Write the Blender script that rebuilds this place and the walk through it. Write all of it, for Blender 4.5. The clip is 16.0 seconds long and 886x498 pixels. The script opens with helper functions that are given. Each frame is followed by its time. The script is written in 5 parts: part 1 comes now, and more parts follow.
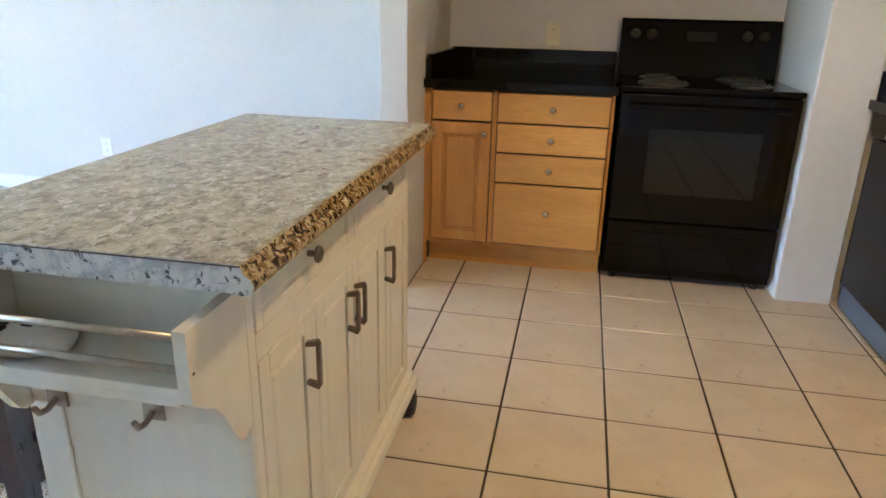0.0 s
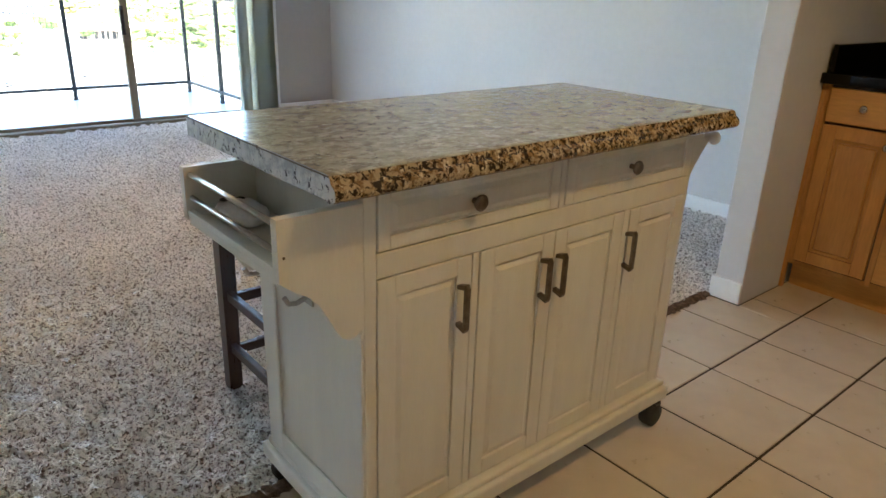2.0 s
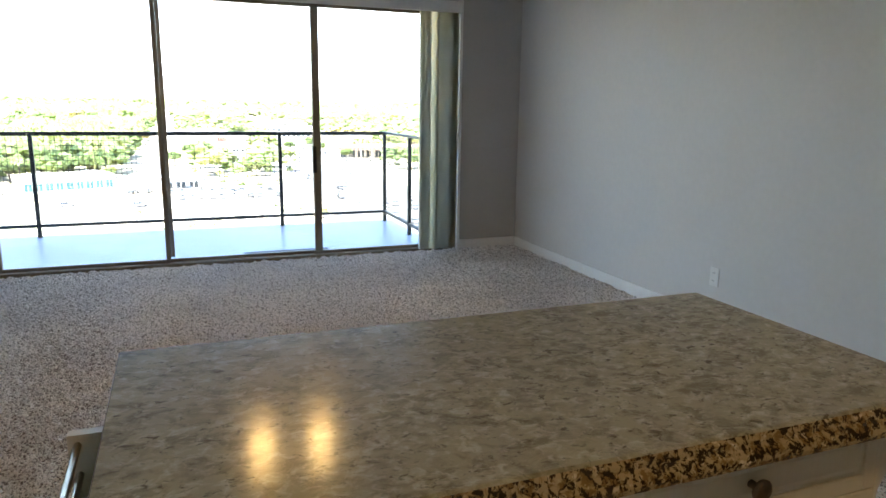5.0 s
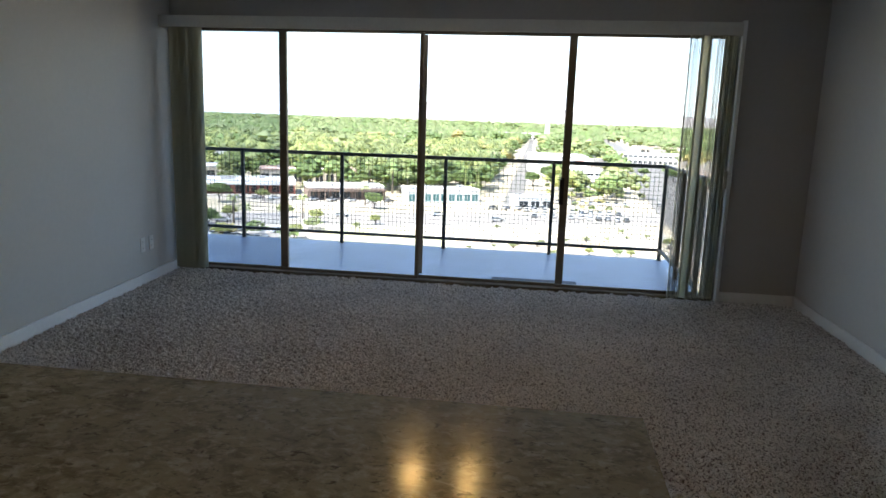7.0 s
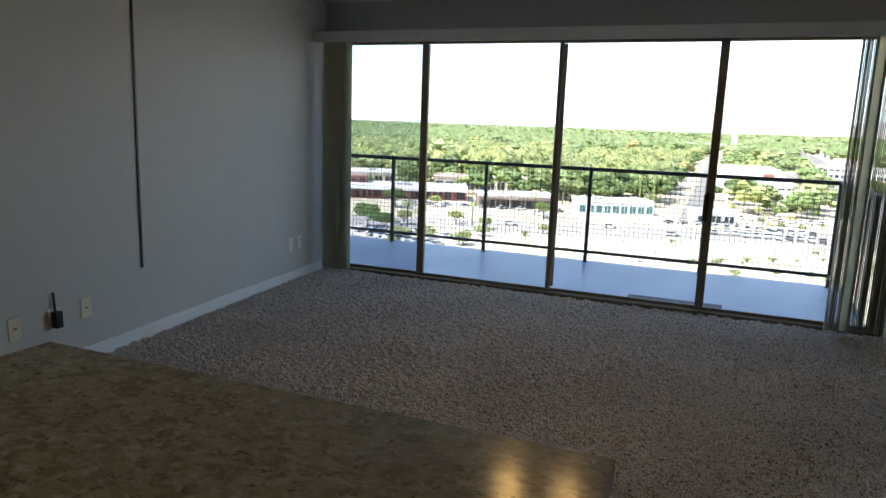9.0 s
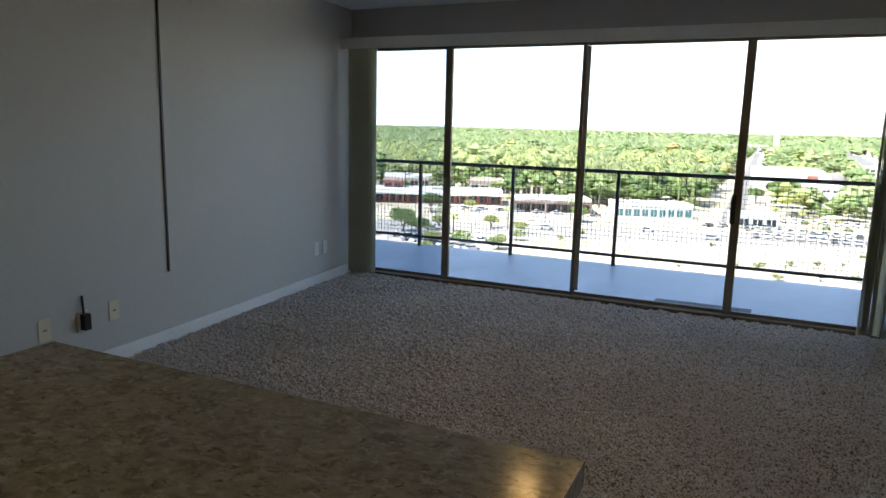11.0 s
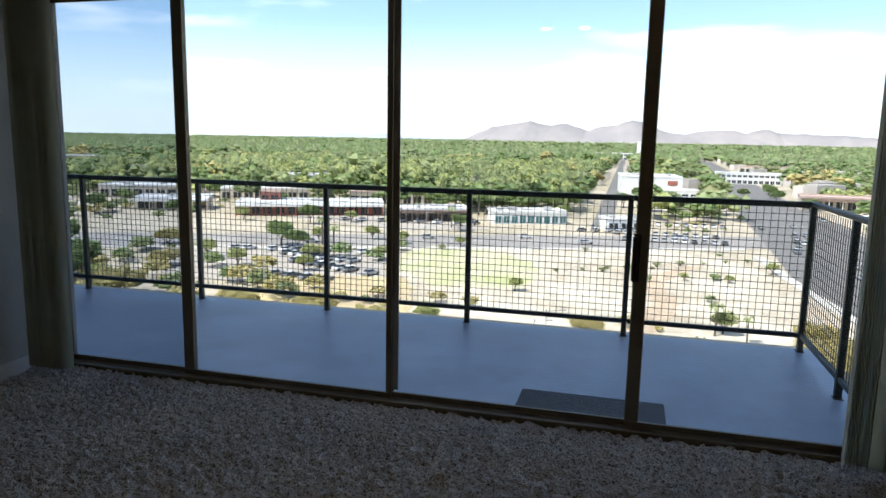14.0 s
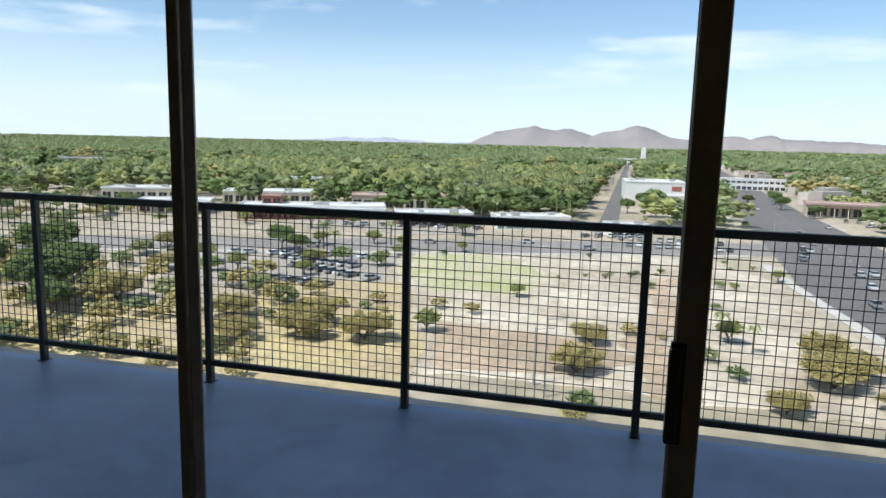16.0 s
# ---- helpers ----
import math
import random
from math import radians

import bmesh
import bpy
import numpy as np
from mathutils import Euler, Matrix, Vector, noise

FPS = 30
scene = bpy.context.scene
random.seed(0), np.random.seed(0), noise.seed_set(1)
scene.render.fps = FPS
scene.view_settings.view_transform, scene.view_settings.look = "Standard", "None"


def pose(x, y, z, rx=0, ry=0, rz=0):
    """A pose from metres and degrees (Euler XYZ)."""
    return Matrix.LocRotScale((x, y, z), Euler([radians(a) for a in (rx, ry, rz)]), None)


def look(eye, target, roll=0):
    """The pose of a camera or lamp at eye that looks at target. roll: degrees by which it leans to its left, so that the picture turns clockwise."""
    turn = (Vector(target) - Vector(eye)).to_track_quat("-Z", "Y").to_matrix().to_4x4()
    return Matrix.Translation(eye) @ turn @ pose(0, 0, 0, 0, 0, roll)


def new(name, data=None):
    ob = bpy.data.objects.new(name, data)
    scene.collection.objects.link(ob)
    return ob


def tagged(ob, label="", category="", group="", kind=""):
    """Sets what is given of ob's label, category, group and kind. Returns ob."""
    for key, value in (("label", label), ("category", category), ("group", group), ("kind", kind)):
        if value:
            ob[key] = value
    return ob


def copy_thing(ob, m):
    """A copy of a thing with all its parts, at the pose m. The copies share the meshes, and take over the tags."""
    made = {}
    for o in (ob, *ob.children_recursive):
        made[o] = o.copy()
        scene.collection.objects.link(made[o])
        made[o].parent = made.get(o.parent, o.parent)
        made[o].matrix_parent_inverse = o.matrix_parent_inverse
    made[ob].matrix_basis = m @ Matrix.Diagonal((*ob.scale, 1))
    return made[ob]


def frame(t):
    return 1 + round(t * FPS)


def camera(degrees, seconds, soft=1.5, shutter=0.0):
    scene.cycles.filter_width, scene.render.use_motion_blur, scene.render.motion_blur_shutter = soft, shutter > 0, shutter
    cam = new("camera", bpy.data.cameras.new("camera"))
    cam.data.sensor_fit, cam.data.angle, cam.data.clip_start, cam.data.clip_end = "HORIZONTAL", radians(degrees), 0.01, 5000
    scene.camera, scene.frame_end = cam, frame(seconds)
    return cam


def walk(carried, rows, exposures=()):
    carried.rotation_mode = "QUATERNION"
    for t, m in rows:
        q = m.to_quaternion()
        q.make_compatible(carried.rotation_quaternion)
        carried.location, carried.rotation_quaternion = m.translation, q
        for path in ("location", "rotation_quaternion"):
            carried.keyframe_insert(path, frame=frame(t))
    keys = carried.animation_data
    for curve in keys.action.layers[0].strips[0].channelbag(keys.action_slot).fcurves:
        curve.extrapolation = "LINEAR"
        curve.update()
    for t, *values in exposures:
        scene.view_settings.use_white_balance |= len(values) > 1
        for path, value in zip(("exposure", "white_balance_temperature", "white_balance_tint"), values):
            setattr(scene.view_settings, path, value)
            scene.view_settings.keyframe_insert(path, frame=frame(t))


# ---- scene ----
cam = camera(65.8, 16.0)
PATH = [
    (0, (0.211, 0.382, 1.239), (-0.144, 2.231, 0.563), 1.3),
    (0.5, (0.354, 0.467, 1.22), (-0.401, 2.186, 0.531), 1.7),
    (1, (0.48, 0.575, 1.199), (-0.551, 2.138, 0.496), 1.7),
    (1.5, (0.589, 0.631, 1.194), (-0.691, 1.995, 0.484), 1.9),
    (2, (0.661, 0.645, 1.178), (-0.765, 1.851, 0.463), 1.9),
    (2.5, (0.706, 0.659, 1.169), (-0.755, 1.822, 0.453), 1.9),
    (3, (0.722, 0.685, 1.174), (-0.796, 1.773, 0.46), 1.8),
    (3.5, (0.626, 0.776, 1.192), (-0.964, 1.755, 0.477), 1.9),
    (4, (0.504, 0.894, 1.262), (-1.117, 1.871, 0.617), 2.0),
    (4.2, (0.468, 0.94, 1.28), (-1.186, 1.92, 0.727), 1.9),
    (6.3, (0.383, 1.898, 1.38), (-1.583, 1.95, 1.015), 1.7),
    (6.5, (0.383, 1.968, 1.394), (-1.583, 1.926, 1.029), 1.8),
    (7, (0.304, 2.139, 1.374), (-1.645, 1.879, 1.01), 1.9),
    (7.5, (0.172, 2.318, 1.413), (-1.747, 1.897, 1.036), 1.9),
    (8, (0.158, 2.39, 1.394), (-1.758, 1.942, 1.035), 2.0),
    (8.5, (0.178, 2.41, 1.41), (-1.717, 1.879, 1.052), 2.0),
    (9, (0.201, 2.437, 1.391), (-1.625, 1.705, 1.036), 2.1),
    (9.2, (0.186, 2.419, 1.406), (-1.569, 1.531, 1.042), 2.0),
    (11.3, (0.166, 2.54, 1.384), (-1.639, 1.747, 1.049), 1.1),
    (11.5, (0.063, 2.521, 1.38), (-1.792, 1.849, 1.054), 0.7),
    (12, (-0.225, 2.375, 1.393), (-2.151, 1.94, 1.071), 1.2),
    (12.5, (-0.755, 2.376, 1.368), (-2.678, 1.93, 1.047), 1.3),
    (13, (-1.278, 2.406, 1.368), (-3.19, 1.911, 1.055), 0.5),
    (13.5, (-1.728, 2.303, 1.364), (-3.639, 1.803, 1.051), 1.2),
    (14, (-2.197, 2.295, 1.358), (-4.105, 1.781, 1.048), 1.1),
    (14.5, (-2.662, 2.275, 1.338), (-4.569, 1.755, 1.031), 1.3),
    (15, (-3.099, 2.262, 1.343), (-5.005, 1.739, 1.038), 1.3),
    (15.5, (-3.533, 2.277, 1.353), (-5.439, 1.752, 1.051), 1.3),
    (16, (-3.959, 2.234, 1.349), (-5.866, 1.71, 1.051), 1.4),
]
EXPOSURES = [(0.0, 5.0, 5600, 10), (0.6, 4.74, 5650, 10), (1.5, 4.45, 5950, 10), (2.5, 4.12, 6150, 9), (4.2, 3.98, 6250, 10), (6.3, 2.03, 6350, 10), (9.0, 1.83, 6350, 10), (11.5, 1.92, 6300, 10), (12.5, 1.6, 6350, 10),
             (13.5, 1.0, 6250, 10), (14.5, 0.65, 6250, 10), (16.0, 0.2, 6200, 10)]
walk(cam, [(t, look(eye, target, roll)) for t, eye, target, roll in PATH], EXPOSURES)

# ---- light ----
SUN_TO = Vector((0.42, -0.38, 0.82)).normalized()
sun_ob = new("sun", bpy.data.lights.new("sun", "SUN"))
sun_ob.data.energy, sun_ob.data.angle, sun_ob.data.color = 4.8, radians(0.5), (1.0, 0.95, 0.86)
sun_ob.matrix_world = look((0, 0, 50), Vector((0, 0, 50)) - SUN_TO)


def make_world():
    w = bpy.data.worlds.new("world")
    scene.world = w
    w.use_nodes = True
    nt = w.node_tree
    nt.nodes.clear()
    out = nt.nodes.new("ShaderNodeOutputWorld")
    bg = nt.nodes.new("ShaderNodeBackground")
    sky = nt.nodes.new("ShaderNodeTexSky")
    sky.sky_type, sky.sun_disc = "NISHITA", False
    sky.sun_elevation = math.asin(SUN_TO.z)
    sky.sun_rotation = math.atan2(SUN_TO.x, SUN_TO.y)
    sky.dust_density, sky.ozone_density = 0.3, 1.8
    tc = nt.nodes.new("ShaderNodeTexCoord")
    mp = nt.nodes.new("ShaderNodeMapping")
    mp.inputs["Scale"].default_value = (1.2, 1.2, 7.0)
    n = nt.nodes.new("ShaderNodeTexNoise")
    n.inputs["Scale"].default_value, n.inputs["Detail"].default_value, n.inputs["Roughness"].default_value = 3.1, 7, 0.55
    ramp = nt.nodes.new("ShaderNodeValToRGB")
    ramp.color_ramp.elements[0].position, ramp.color_ramp.elements[1].position = 0.54, 0.74
    mix = nt.nodes.new("ShaderNodeMixRGB")
    mix.inputs[2].default_value = (7.5, 7.7, 7.9, 1)
    m = nt.nodes.new("ShaderNodeMath")
    m.operation = "MULTIPLY"
    m.inputs[1].default_value = 0.75
    nt.links.new(tc.outputs["Generated"], mp.inputs["Vector"])
    nt.links.new(mp.outputs["Vector"], n.inputs["Vector"])
    nt.links.new(n.outputs["Fac"], ramp.inputs["Fac"])
    nt.links.new(ramp.outputs["Color"], m.inputs[0])
    nt.links.new(m.outputs[0], mix.inputs[0])
    nt.links.new(sky.outputs["Color"], mix.inputs[1])
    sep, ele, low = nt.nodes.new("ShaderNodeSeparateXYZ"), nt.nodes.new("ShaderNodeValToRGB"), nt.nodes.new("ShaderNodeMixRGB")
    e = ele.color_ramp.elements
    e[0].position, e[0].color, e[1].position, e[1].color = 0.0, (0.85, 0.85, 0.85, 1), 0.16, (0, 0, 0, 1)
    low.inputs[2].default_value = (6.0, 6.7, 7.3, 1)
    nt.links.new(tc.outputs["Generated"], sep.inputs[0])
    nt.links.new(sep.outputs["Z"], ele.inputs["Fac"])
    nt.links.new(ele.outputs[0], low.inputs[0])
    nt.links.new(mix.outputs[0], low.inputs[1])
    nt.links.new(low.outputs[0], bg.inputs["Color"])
    bg.inputs["Strength"].default_value = 0.15
    nt.links.new(bg.outputs[0], out.inputs["Surface"])


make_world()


def lamp(name, loc, watts, size, colour):
    """A round glowing face that looks down."""
    ob = new(name, bpy.data.lights.new(name, "AREA"))
    ob.data.shape = "DISK"
    ob.data.energy, ob.data.size, ob.data.color = watts, size, colour
    ob.location = loc
    return ob


WARM = (1.0, 0.64, 0.22)
KITCHEN_LAMP = (0.75, 1.90, 2.40)
LIVING_BULBS = ((-2.95, 1.58, 2.27), (-2.95, 1.88, 2.27))
lamp("kitchen_bulb_light", KITCHEN_LAMP, 0.86, 0.26, WARM)
for p in LIVING_BULBS:
    lamp("living_bulb_light", p, 0.46, 0.085, (1.0, 0.60, 0.20))


# ---- materials ----
def ramp_node(nt, stops):
    r = nt.nodes.new("ShaderNodeValToRGB")
    e = r.color_ramp.elements
    while len(e) < len(stops):
        e.new(0.5)
    for i, (p, c) in enumerate(stops):
        e[i].position, e[i].color = p, (*c, 1)
    return r


def material(name, colour, rough=0.6, metal=0.0, second=None, scale=6.0, fine=60.0, amount=0.12, bump=0.0, bump_scale=200.0,
             distance=0.002, random_by="", spread=0.25, stretch=(1, 1, 1), coat=0.0, spec=0.5, rough_var=0.08):
    """A surface with large and fine variation, a fine relief, and where asked a tone of its own per piece."""
    m = bpy.data.materials.new(name)
    m.use_nodes = True
    nt = m.node_tree
    p = nt.nodes["Principled BSDF"]
    tc = nt.nodes.new("ShaderNodeTexCoord")
    mp = nt.nodes.new("ShaderNodeMapping")
    mp.inputs["Scale"].default_value = stretch
    nt.links.new(tc.outputs["Object"], mp.inputs["Vector"])
    big, small = nt.nodes.new("ShaderNodeTexNoise"), nt.nodes.new("ShaderNodeTexNoise")
    for n, s, d in ((big, scale, 4), (small, fine, 5)):
        n.inputs["Scale"].default_value, n.inputs["Detail"].default_value = s, d
        nt.links.new(mp.outputs["Vector"], n.inputs["Vector"])
    second = second or tuple(c * (1 - amount) for c in colour)
    light = tuple(min(1, c * (1 + amount * 0.5)) for c in colour)
    a = ramp_node(nt, [(0.32, second), (0.68, light)])
    nt.links.new(big.outputs["Fac"], a.inputs["Fac"])
    b = ramp_node(nt, [(0.3, (1 - amount,) * 3), (0.7, (1 + amount * 0.4,) * 3)])
    nt.links.new(small.outputs["Fac"], b.inputs["Fac"])
    mul = nt.nodes.new("ShaderNodeMixRGB")
    mul.blend_type, mul.inputs[0].default_value = "MULTIPLY", 1
    nt.links.new(a.outputs[0], mul.inputs[1])
    nt.links.new(b.outputs[0], mul.inputs[2])
    last = mul.outputs[0]
    if random_by:
        src = nt.nodes.new("ShaderNodeObjectInfo" if random_by == "object" else "ShaderNodeNewGeometry")
        val = src.outputs["Random" if random_by == "object" else "Random Per Island"]
        c = ramp_node(nt, [(0.0, (1 - spread,) * 3), (1.0, (1 + spread * 0.6,) * 3)])
        nt.links.new(val, c.inputs["Fac"])
        mul2 = nt.nodes.new("ShaderNodeMixRGB")
        mul2.blend_type, mul2.inputs[0].default_value = "MULTIPLY", 1
        nt.links.new(last, mul2.inputs[1])
        nt.links.new(c.outputs[0], mul2.inputs[2])
        last = mul2.outputs[0]
    nt.links.new(last, p.inputs["Base Color"])
    rr = nt.nodes.new("ShaderNodeMapRange")
    rr.inputs["To Min"].default_value, rr.inputs["To Max"].default_value = max(0.02, rough - rough_var), min(1, rough + rough_var)
    nt.links.new(small.outputs["Fac"], rr.inputs["Value"])
    nt.links.new(rr.outputs[0], p.inputs["Roughness"])
    p.inputs["Metallic"].default_value = metal
    p.inputs["Specular IOR Level"].default_value = spec
    p.inputs["Coat Weight"].default_value = coat
    if bump:
        bn, bu = nt.nodes.new("ShaderNodeTexNoise"), nt.nodes.new("ShaderNodeBump")
        bn.inputs["Scale"].default_value, bn.inputs["Detail"].default_value = bump_scale, 4
        bu.inputs["Strength"].default_value, bu.inputs["Distance"].default_value = bump, distance
        nt.links.new(mp.outputs["Vector"], bn.inputs["Vector"])
        nt.links.new(bn.outputs["Fac"], bu.inputs["Height"])
        nt.links.new(bu.outputs[0], p.inputs["Normal"])
    return m


def granite_material(name, base, flecks, rough, dark=0.42, scale=38.0, aspect=(1, 1, 1)):
    m = bpy.data.materials.new(name)
    m.use_nodes = True
    nt = m.node_tree
    p = nt.nodes["Principled BSDF"]
    tc = nt.nodes.new("ShaderNodeTexCoord")
    mp = nt.nodes.new("ShaderNodeMapping")
    mp.inputs["Scale"].default_value = aspect
    nt.links.new(tc.outputs["Object"], mp.inputs["Vector"])
    last = None
    for i, (colour, s, lo, hi) in enumerate(flecks):
        n = nt.nodes.new("ShaderNodeTexNoise")
        n.noise_dimensions = "4D"
        n.inputs["W"].default_value = 3.7 * i
        n.inputs["Scale"].default_value, n.inputs["Detail"].default_value, n.inputs["Roughness"].default_value = s, 5, 0.65
        n.inputs["Distortion"].default_value = 0.7
        nt.links.new(mp.outputs["Vector"], n.inputs["Vector"])
        r = ramp_node(nt, [(lo, (0, 0, 0)), (hi, (1, 1, 1))])
        nt.links.new(n.outputs["Fac"], r.inputs["Fac"])
        mix = nt.nodes.new("ShaderNodeMixRGB")
        nt.links.new(r.outputs[0], mix.inputs[0])
        if last is None:
            mix.inputs[1].default_value = (*base, 1)
        else:
            nt.links.new(last, mix.inputs[1])
        mix.inputs[2].default_value = (*colour, 1)
        last = mix.outputs[0]
    nt.links.new(last, p.inputs["Base Color"])
    n = nt.nodes.new("ShaderNodeTexNoise")
    n.inputs["Scale"].default_value, n.inputs["Detail"].default_value = 9, 4
    rr = nt.nodes.new("ShaderNodeMapRange")
    rr.inputs["To Min"].default_value, rr.inputs["To Max"].default_value = rough * 0.7, rough * 1.4
    nt.links.new(n.outputs["Fac"], rr.inputs["Value"])
    nt.links.new(rr.outputs[0], p.inputs["Roughness"])
    return m


def glass_material(name, tint=(0.93, 0.95, 0.95)):
    m = bpy.data.materials.new(name)
    m.use_nodes = True
    nt = m.node_tree
    nt.nodes.clear()
    out, mix = nt.nodes.new("ShaderNodeOutputMaterial"), nt.nodes.new("ShaderNodeMixShader")
    tr, gl = nt.nodes.new("ShaderNodeBsdfTransparent"), nt.nodes.new("ShaderNodeBsdfGlossy")
    lw, pw, ma = nt.nodes.new("ShaderNodeLayerWeight"), nt.nodes.new("ShaderNodeMath"), nt.nodes.new("ShaderNodeMath")
    pw.operation, ma.operation = "POWER", "MULTIPLY_ADD"
    pw.inputs[1].default_value, ma.inputs[1].default_value, ma.inputs[2].default_value = 5.0, 0.9, 0.025
    tr.inputs[0].default_value = (*tint, 1)
    gl.inputs["Roughness"].default_value = 0.02
    lw.inputs["Blend"].default_value = 0.5
    nt.links.new(lw.outputs["Facing"], pw.inputs[0])
    nt.links.new(pw.outputs[0], ma.inputs[0])
    nt.links.new(ma.outputs[0], mix.inputs[0])
    nt.links.new(tr.outputs[0], mix.inputs[1])
    nt.links.new(gl.outputs[0], mix.inputs[2])
    nt.links.new(mix.outputs[0], out.inputs["Surface"])
    return m


def glow_material(name, colour, strength):
    m = bpy.data.materials.new(name)
    m.use_nodes = True
    p = m.node_tree.nodes["Principled BSDF"]
    p.inputs["Base Color"].default_value = (*colour, 1)
    p.inputs["Emission Color"].default_value = (*colour, 1)
    p.inputs["Emission Strength"].default_value = strength
    return m


def carpet_material():
    m = bpy.data.materials.new("shag_carpet")
    m.use_nodes = True
    nt = m.node_tree
    p = nt.nodes["Principled BSDF"]
    tc = nt.nodes.new("ShaderNodeTexCoord")
    n1, n2, n3 = [nt.nodes.new("ShaderNodeTexNoise") for _ in range(3)]
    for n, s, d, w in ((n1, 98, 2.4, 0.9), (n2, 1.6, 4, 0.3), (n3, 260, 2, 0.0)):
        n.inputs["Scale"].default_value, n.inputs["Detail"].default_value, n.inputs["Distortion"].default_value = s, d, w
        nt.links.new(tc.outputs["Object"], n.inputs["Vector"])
    # low n1 is also dark: shade between tufts put into the colour
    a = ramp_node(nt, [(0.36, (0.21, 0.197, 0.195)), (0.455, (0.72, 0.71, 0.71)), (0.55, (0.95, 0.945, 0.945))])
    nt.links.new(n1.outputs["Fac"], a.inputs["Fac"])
    b = ramp_node(nt, [(0.35, (0.86, 0.86, 0.86)), (0.65, (1.06, 1.05, 1.04))])
    nt.links.new(n2.outputs["Fac"], b.inputs["Fac"])
    mul = nt.nodes.new("ShaderNodeMixRGB")
    mul.blend_type, mul.inputs[0].default_value = "MULTIPLY", 1
    nt.links.new(a.outputs[0], mul.inputs[1])
    nt.links.new(b.outputs[0], mul.inputs[2])
    nt.links.new(mul.outputs[0], p.inputs["Base Color"])
    p.inputs["Roughness"].default_value = 0.95
    p.inputs["Specular IOR Level"].default_value = 0.15
    p.inputs["Sheen Weight"].default_value, p.inputs["Sheen Roughness"].default_value = 0.2, 0.5
    bu = nt.nodes.new("ShaderNodeBump")
    bu.inputs["Strength"].default_value, bu.inputs["Distance"].default_value = 1.0, 0.022
    nt.links.new(n1.outputs["Fac"], bu.inputs["Height"])
    nt.links.new(bu.outputs[0], p.inputs["Normal"])
    return m


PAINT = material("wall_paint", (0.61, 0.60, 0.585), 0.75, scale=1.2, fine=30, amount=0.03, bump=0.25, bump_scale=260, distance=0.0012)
# window wall and south wall are set darker than PAINT
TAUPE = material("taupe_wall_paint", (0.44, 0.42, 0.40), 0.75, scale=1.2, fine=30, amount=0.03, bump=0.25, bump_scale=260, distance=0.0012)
SOUTH_PAINT = material("south_wall_paint", (0.52, 0.51, 0.485), 0.75, scale=1.2, fine=30, amount=0.03, bump=0.25, bump_scale=260, distance=0.0012)
CEIL = material("ceiling_paint", (0.74, 0.73, 0.71), 0.85, scale=2, fine=80, amount=0.04, bump=0.4, bump_scale=180)
TRIM = material("trim_paint", (0.80, 0.80, 0.79), 0.45, amount=0.04, scale=3, fine=40)
CARPET = carpet_material()
TILE = material("beige_ceramic_tile", (0.60, 0.51, 0.395), 0.28, second=(0.55, 0.455, 0.34), scale=5, fine=18, amount=0.035, rough_var=0.02, random_by="object",
                spread=0.05, bump=0.05, bump_scale=40, distance=0.001)
GROUT = material("dark_grout", (0.055, 0.042, 0.03), 0.9, amount=0.3, scale=12, fine=150)
CREAM = material("cream_painted_wood", (0.68, 0.66, 0.585), 0.42, second=(0.645, 0.625, 0.55), scale=4, fine=45, amount=0.03, bump=0.04,
                 bump_scale=30, stretch=(6, 6, 1), distance=0.0004)
# brown for glaze lines, and for shade put into gaps as colour
GLAZE_SHADE = material("brown_glaze_and_shade", (0.10, 0.07, 0.04), 0.6, amount=0.3, scale=20)
MAPLE = material("honey_maple", (0.59, 0.30, 0.078), 0.33, second=(0.50, 0.235, 0.056), scale=2.2, fine=26, amount=0.12, stretch=(5, 5, 0.7),
                 random_by="object", spread=0.10, coat=0.25)
MAPLE_H = material("honey_maple_across", (0.62, 0.325, 0.085), 0.33, second=(0.54, 0.265, 0.064), scale=2.2, fine=26, amount=0.12,
                   stretch=(0.7, 5, 5), random_by="object", spread=0.08, coat=0.25)
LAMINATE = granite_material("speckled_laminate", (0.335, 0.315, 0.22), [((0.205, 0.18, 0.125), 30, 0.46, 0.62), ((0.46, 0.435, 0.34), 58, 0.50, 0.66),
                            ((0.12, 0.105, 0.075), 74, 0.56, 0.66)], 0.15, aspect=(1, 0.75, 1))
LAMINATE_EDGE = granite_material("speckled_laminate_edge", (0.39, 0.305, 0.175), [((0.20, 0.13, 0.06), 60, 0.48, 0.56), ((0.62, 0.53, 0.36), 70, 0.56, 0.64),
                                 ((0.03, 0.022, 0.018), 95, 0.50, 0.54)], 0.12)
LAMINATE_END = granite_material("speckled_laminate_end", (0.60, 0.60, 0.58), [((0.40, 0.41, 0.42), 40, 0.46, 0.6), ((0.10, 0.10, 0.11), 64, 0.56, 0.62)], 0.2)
BLACK_STONE = granite_material("black_granite", (0.003, 0.003, 0.0035), [((0.02, 0.02, 0.02), 160, 0.64, 0.72)], 0.045)
BLACK_STONE.node_tree.nodes["Principled BSDF"].inputs["Specular IOR Level"].default_value = 0.3
ENAMEL = material("black_enamel", (0.003, 0.003, 0.0035), 0.06, amount=0.2, scale=8, fine=60, rough_var=0.03, spec=0.2)
OVEN_GLASS = material("oven_glass", (0.003, 0.003, 0.004), 0.03, amount=0.1, rough_var=0.01, spec=0.5)
CHARCOAL = material("dark_coil", (0.02, 0.02, 0.02), 0.5, amount=0.3)
CHROME = material("chrome", (0.62, 0.62, 0.60), 0.15, 1.0, amount=0.06, rough_var=0.05)
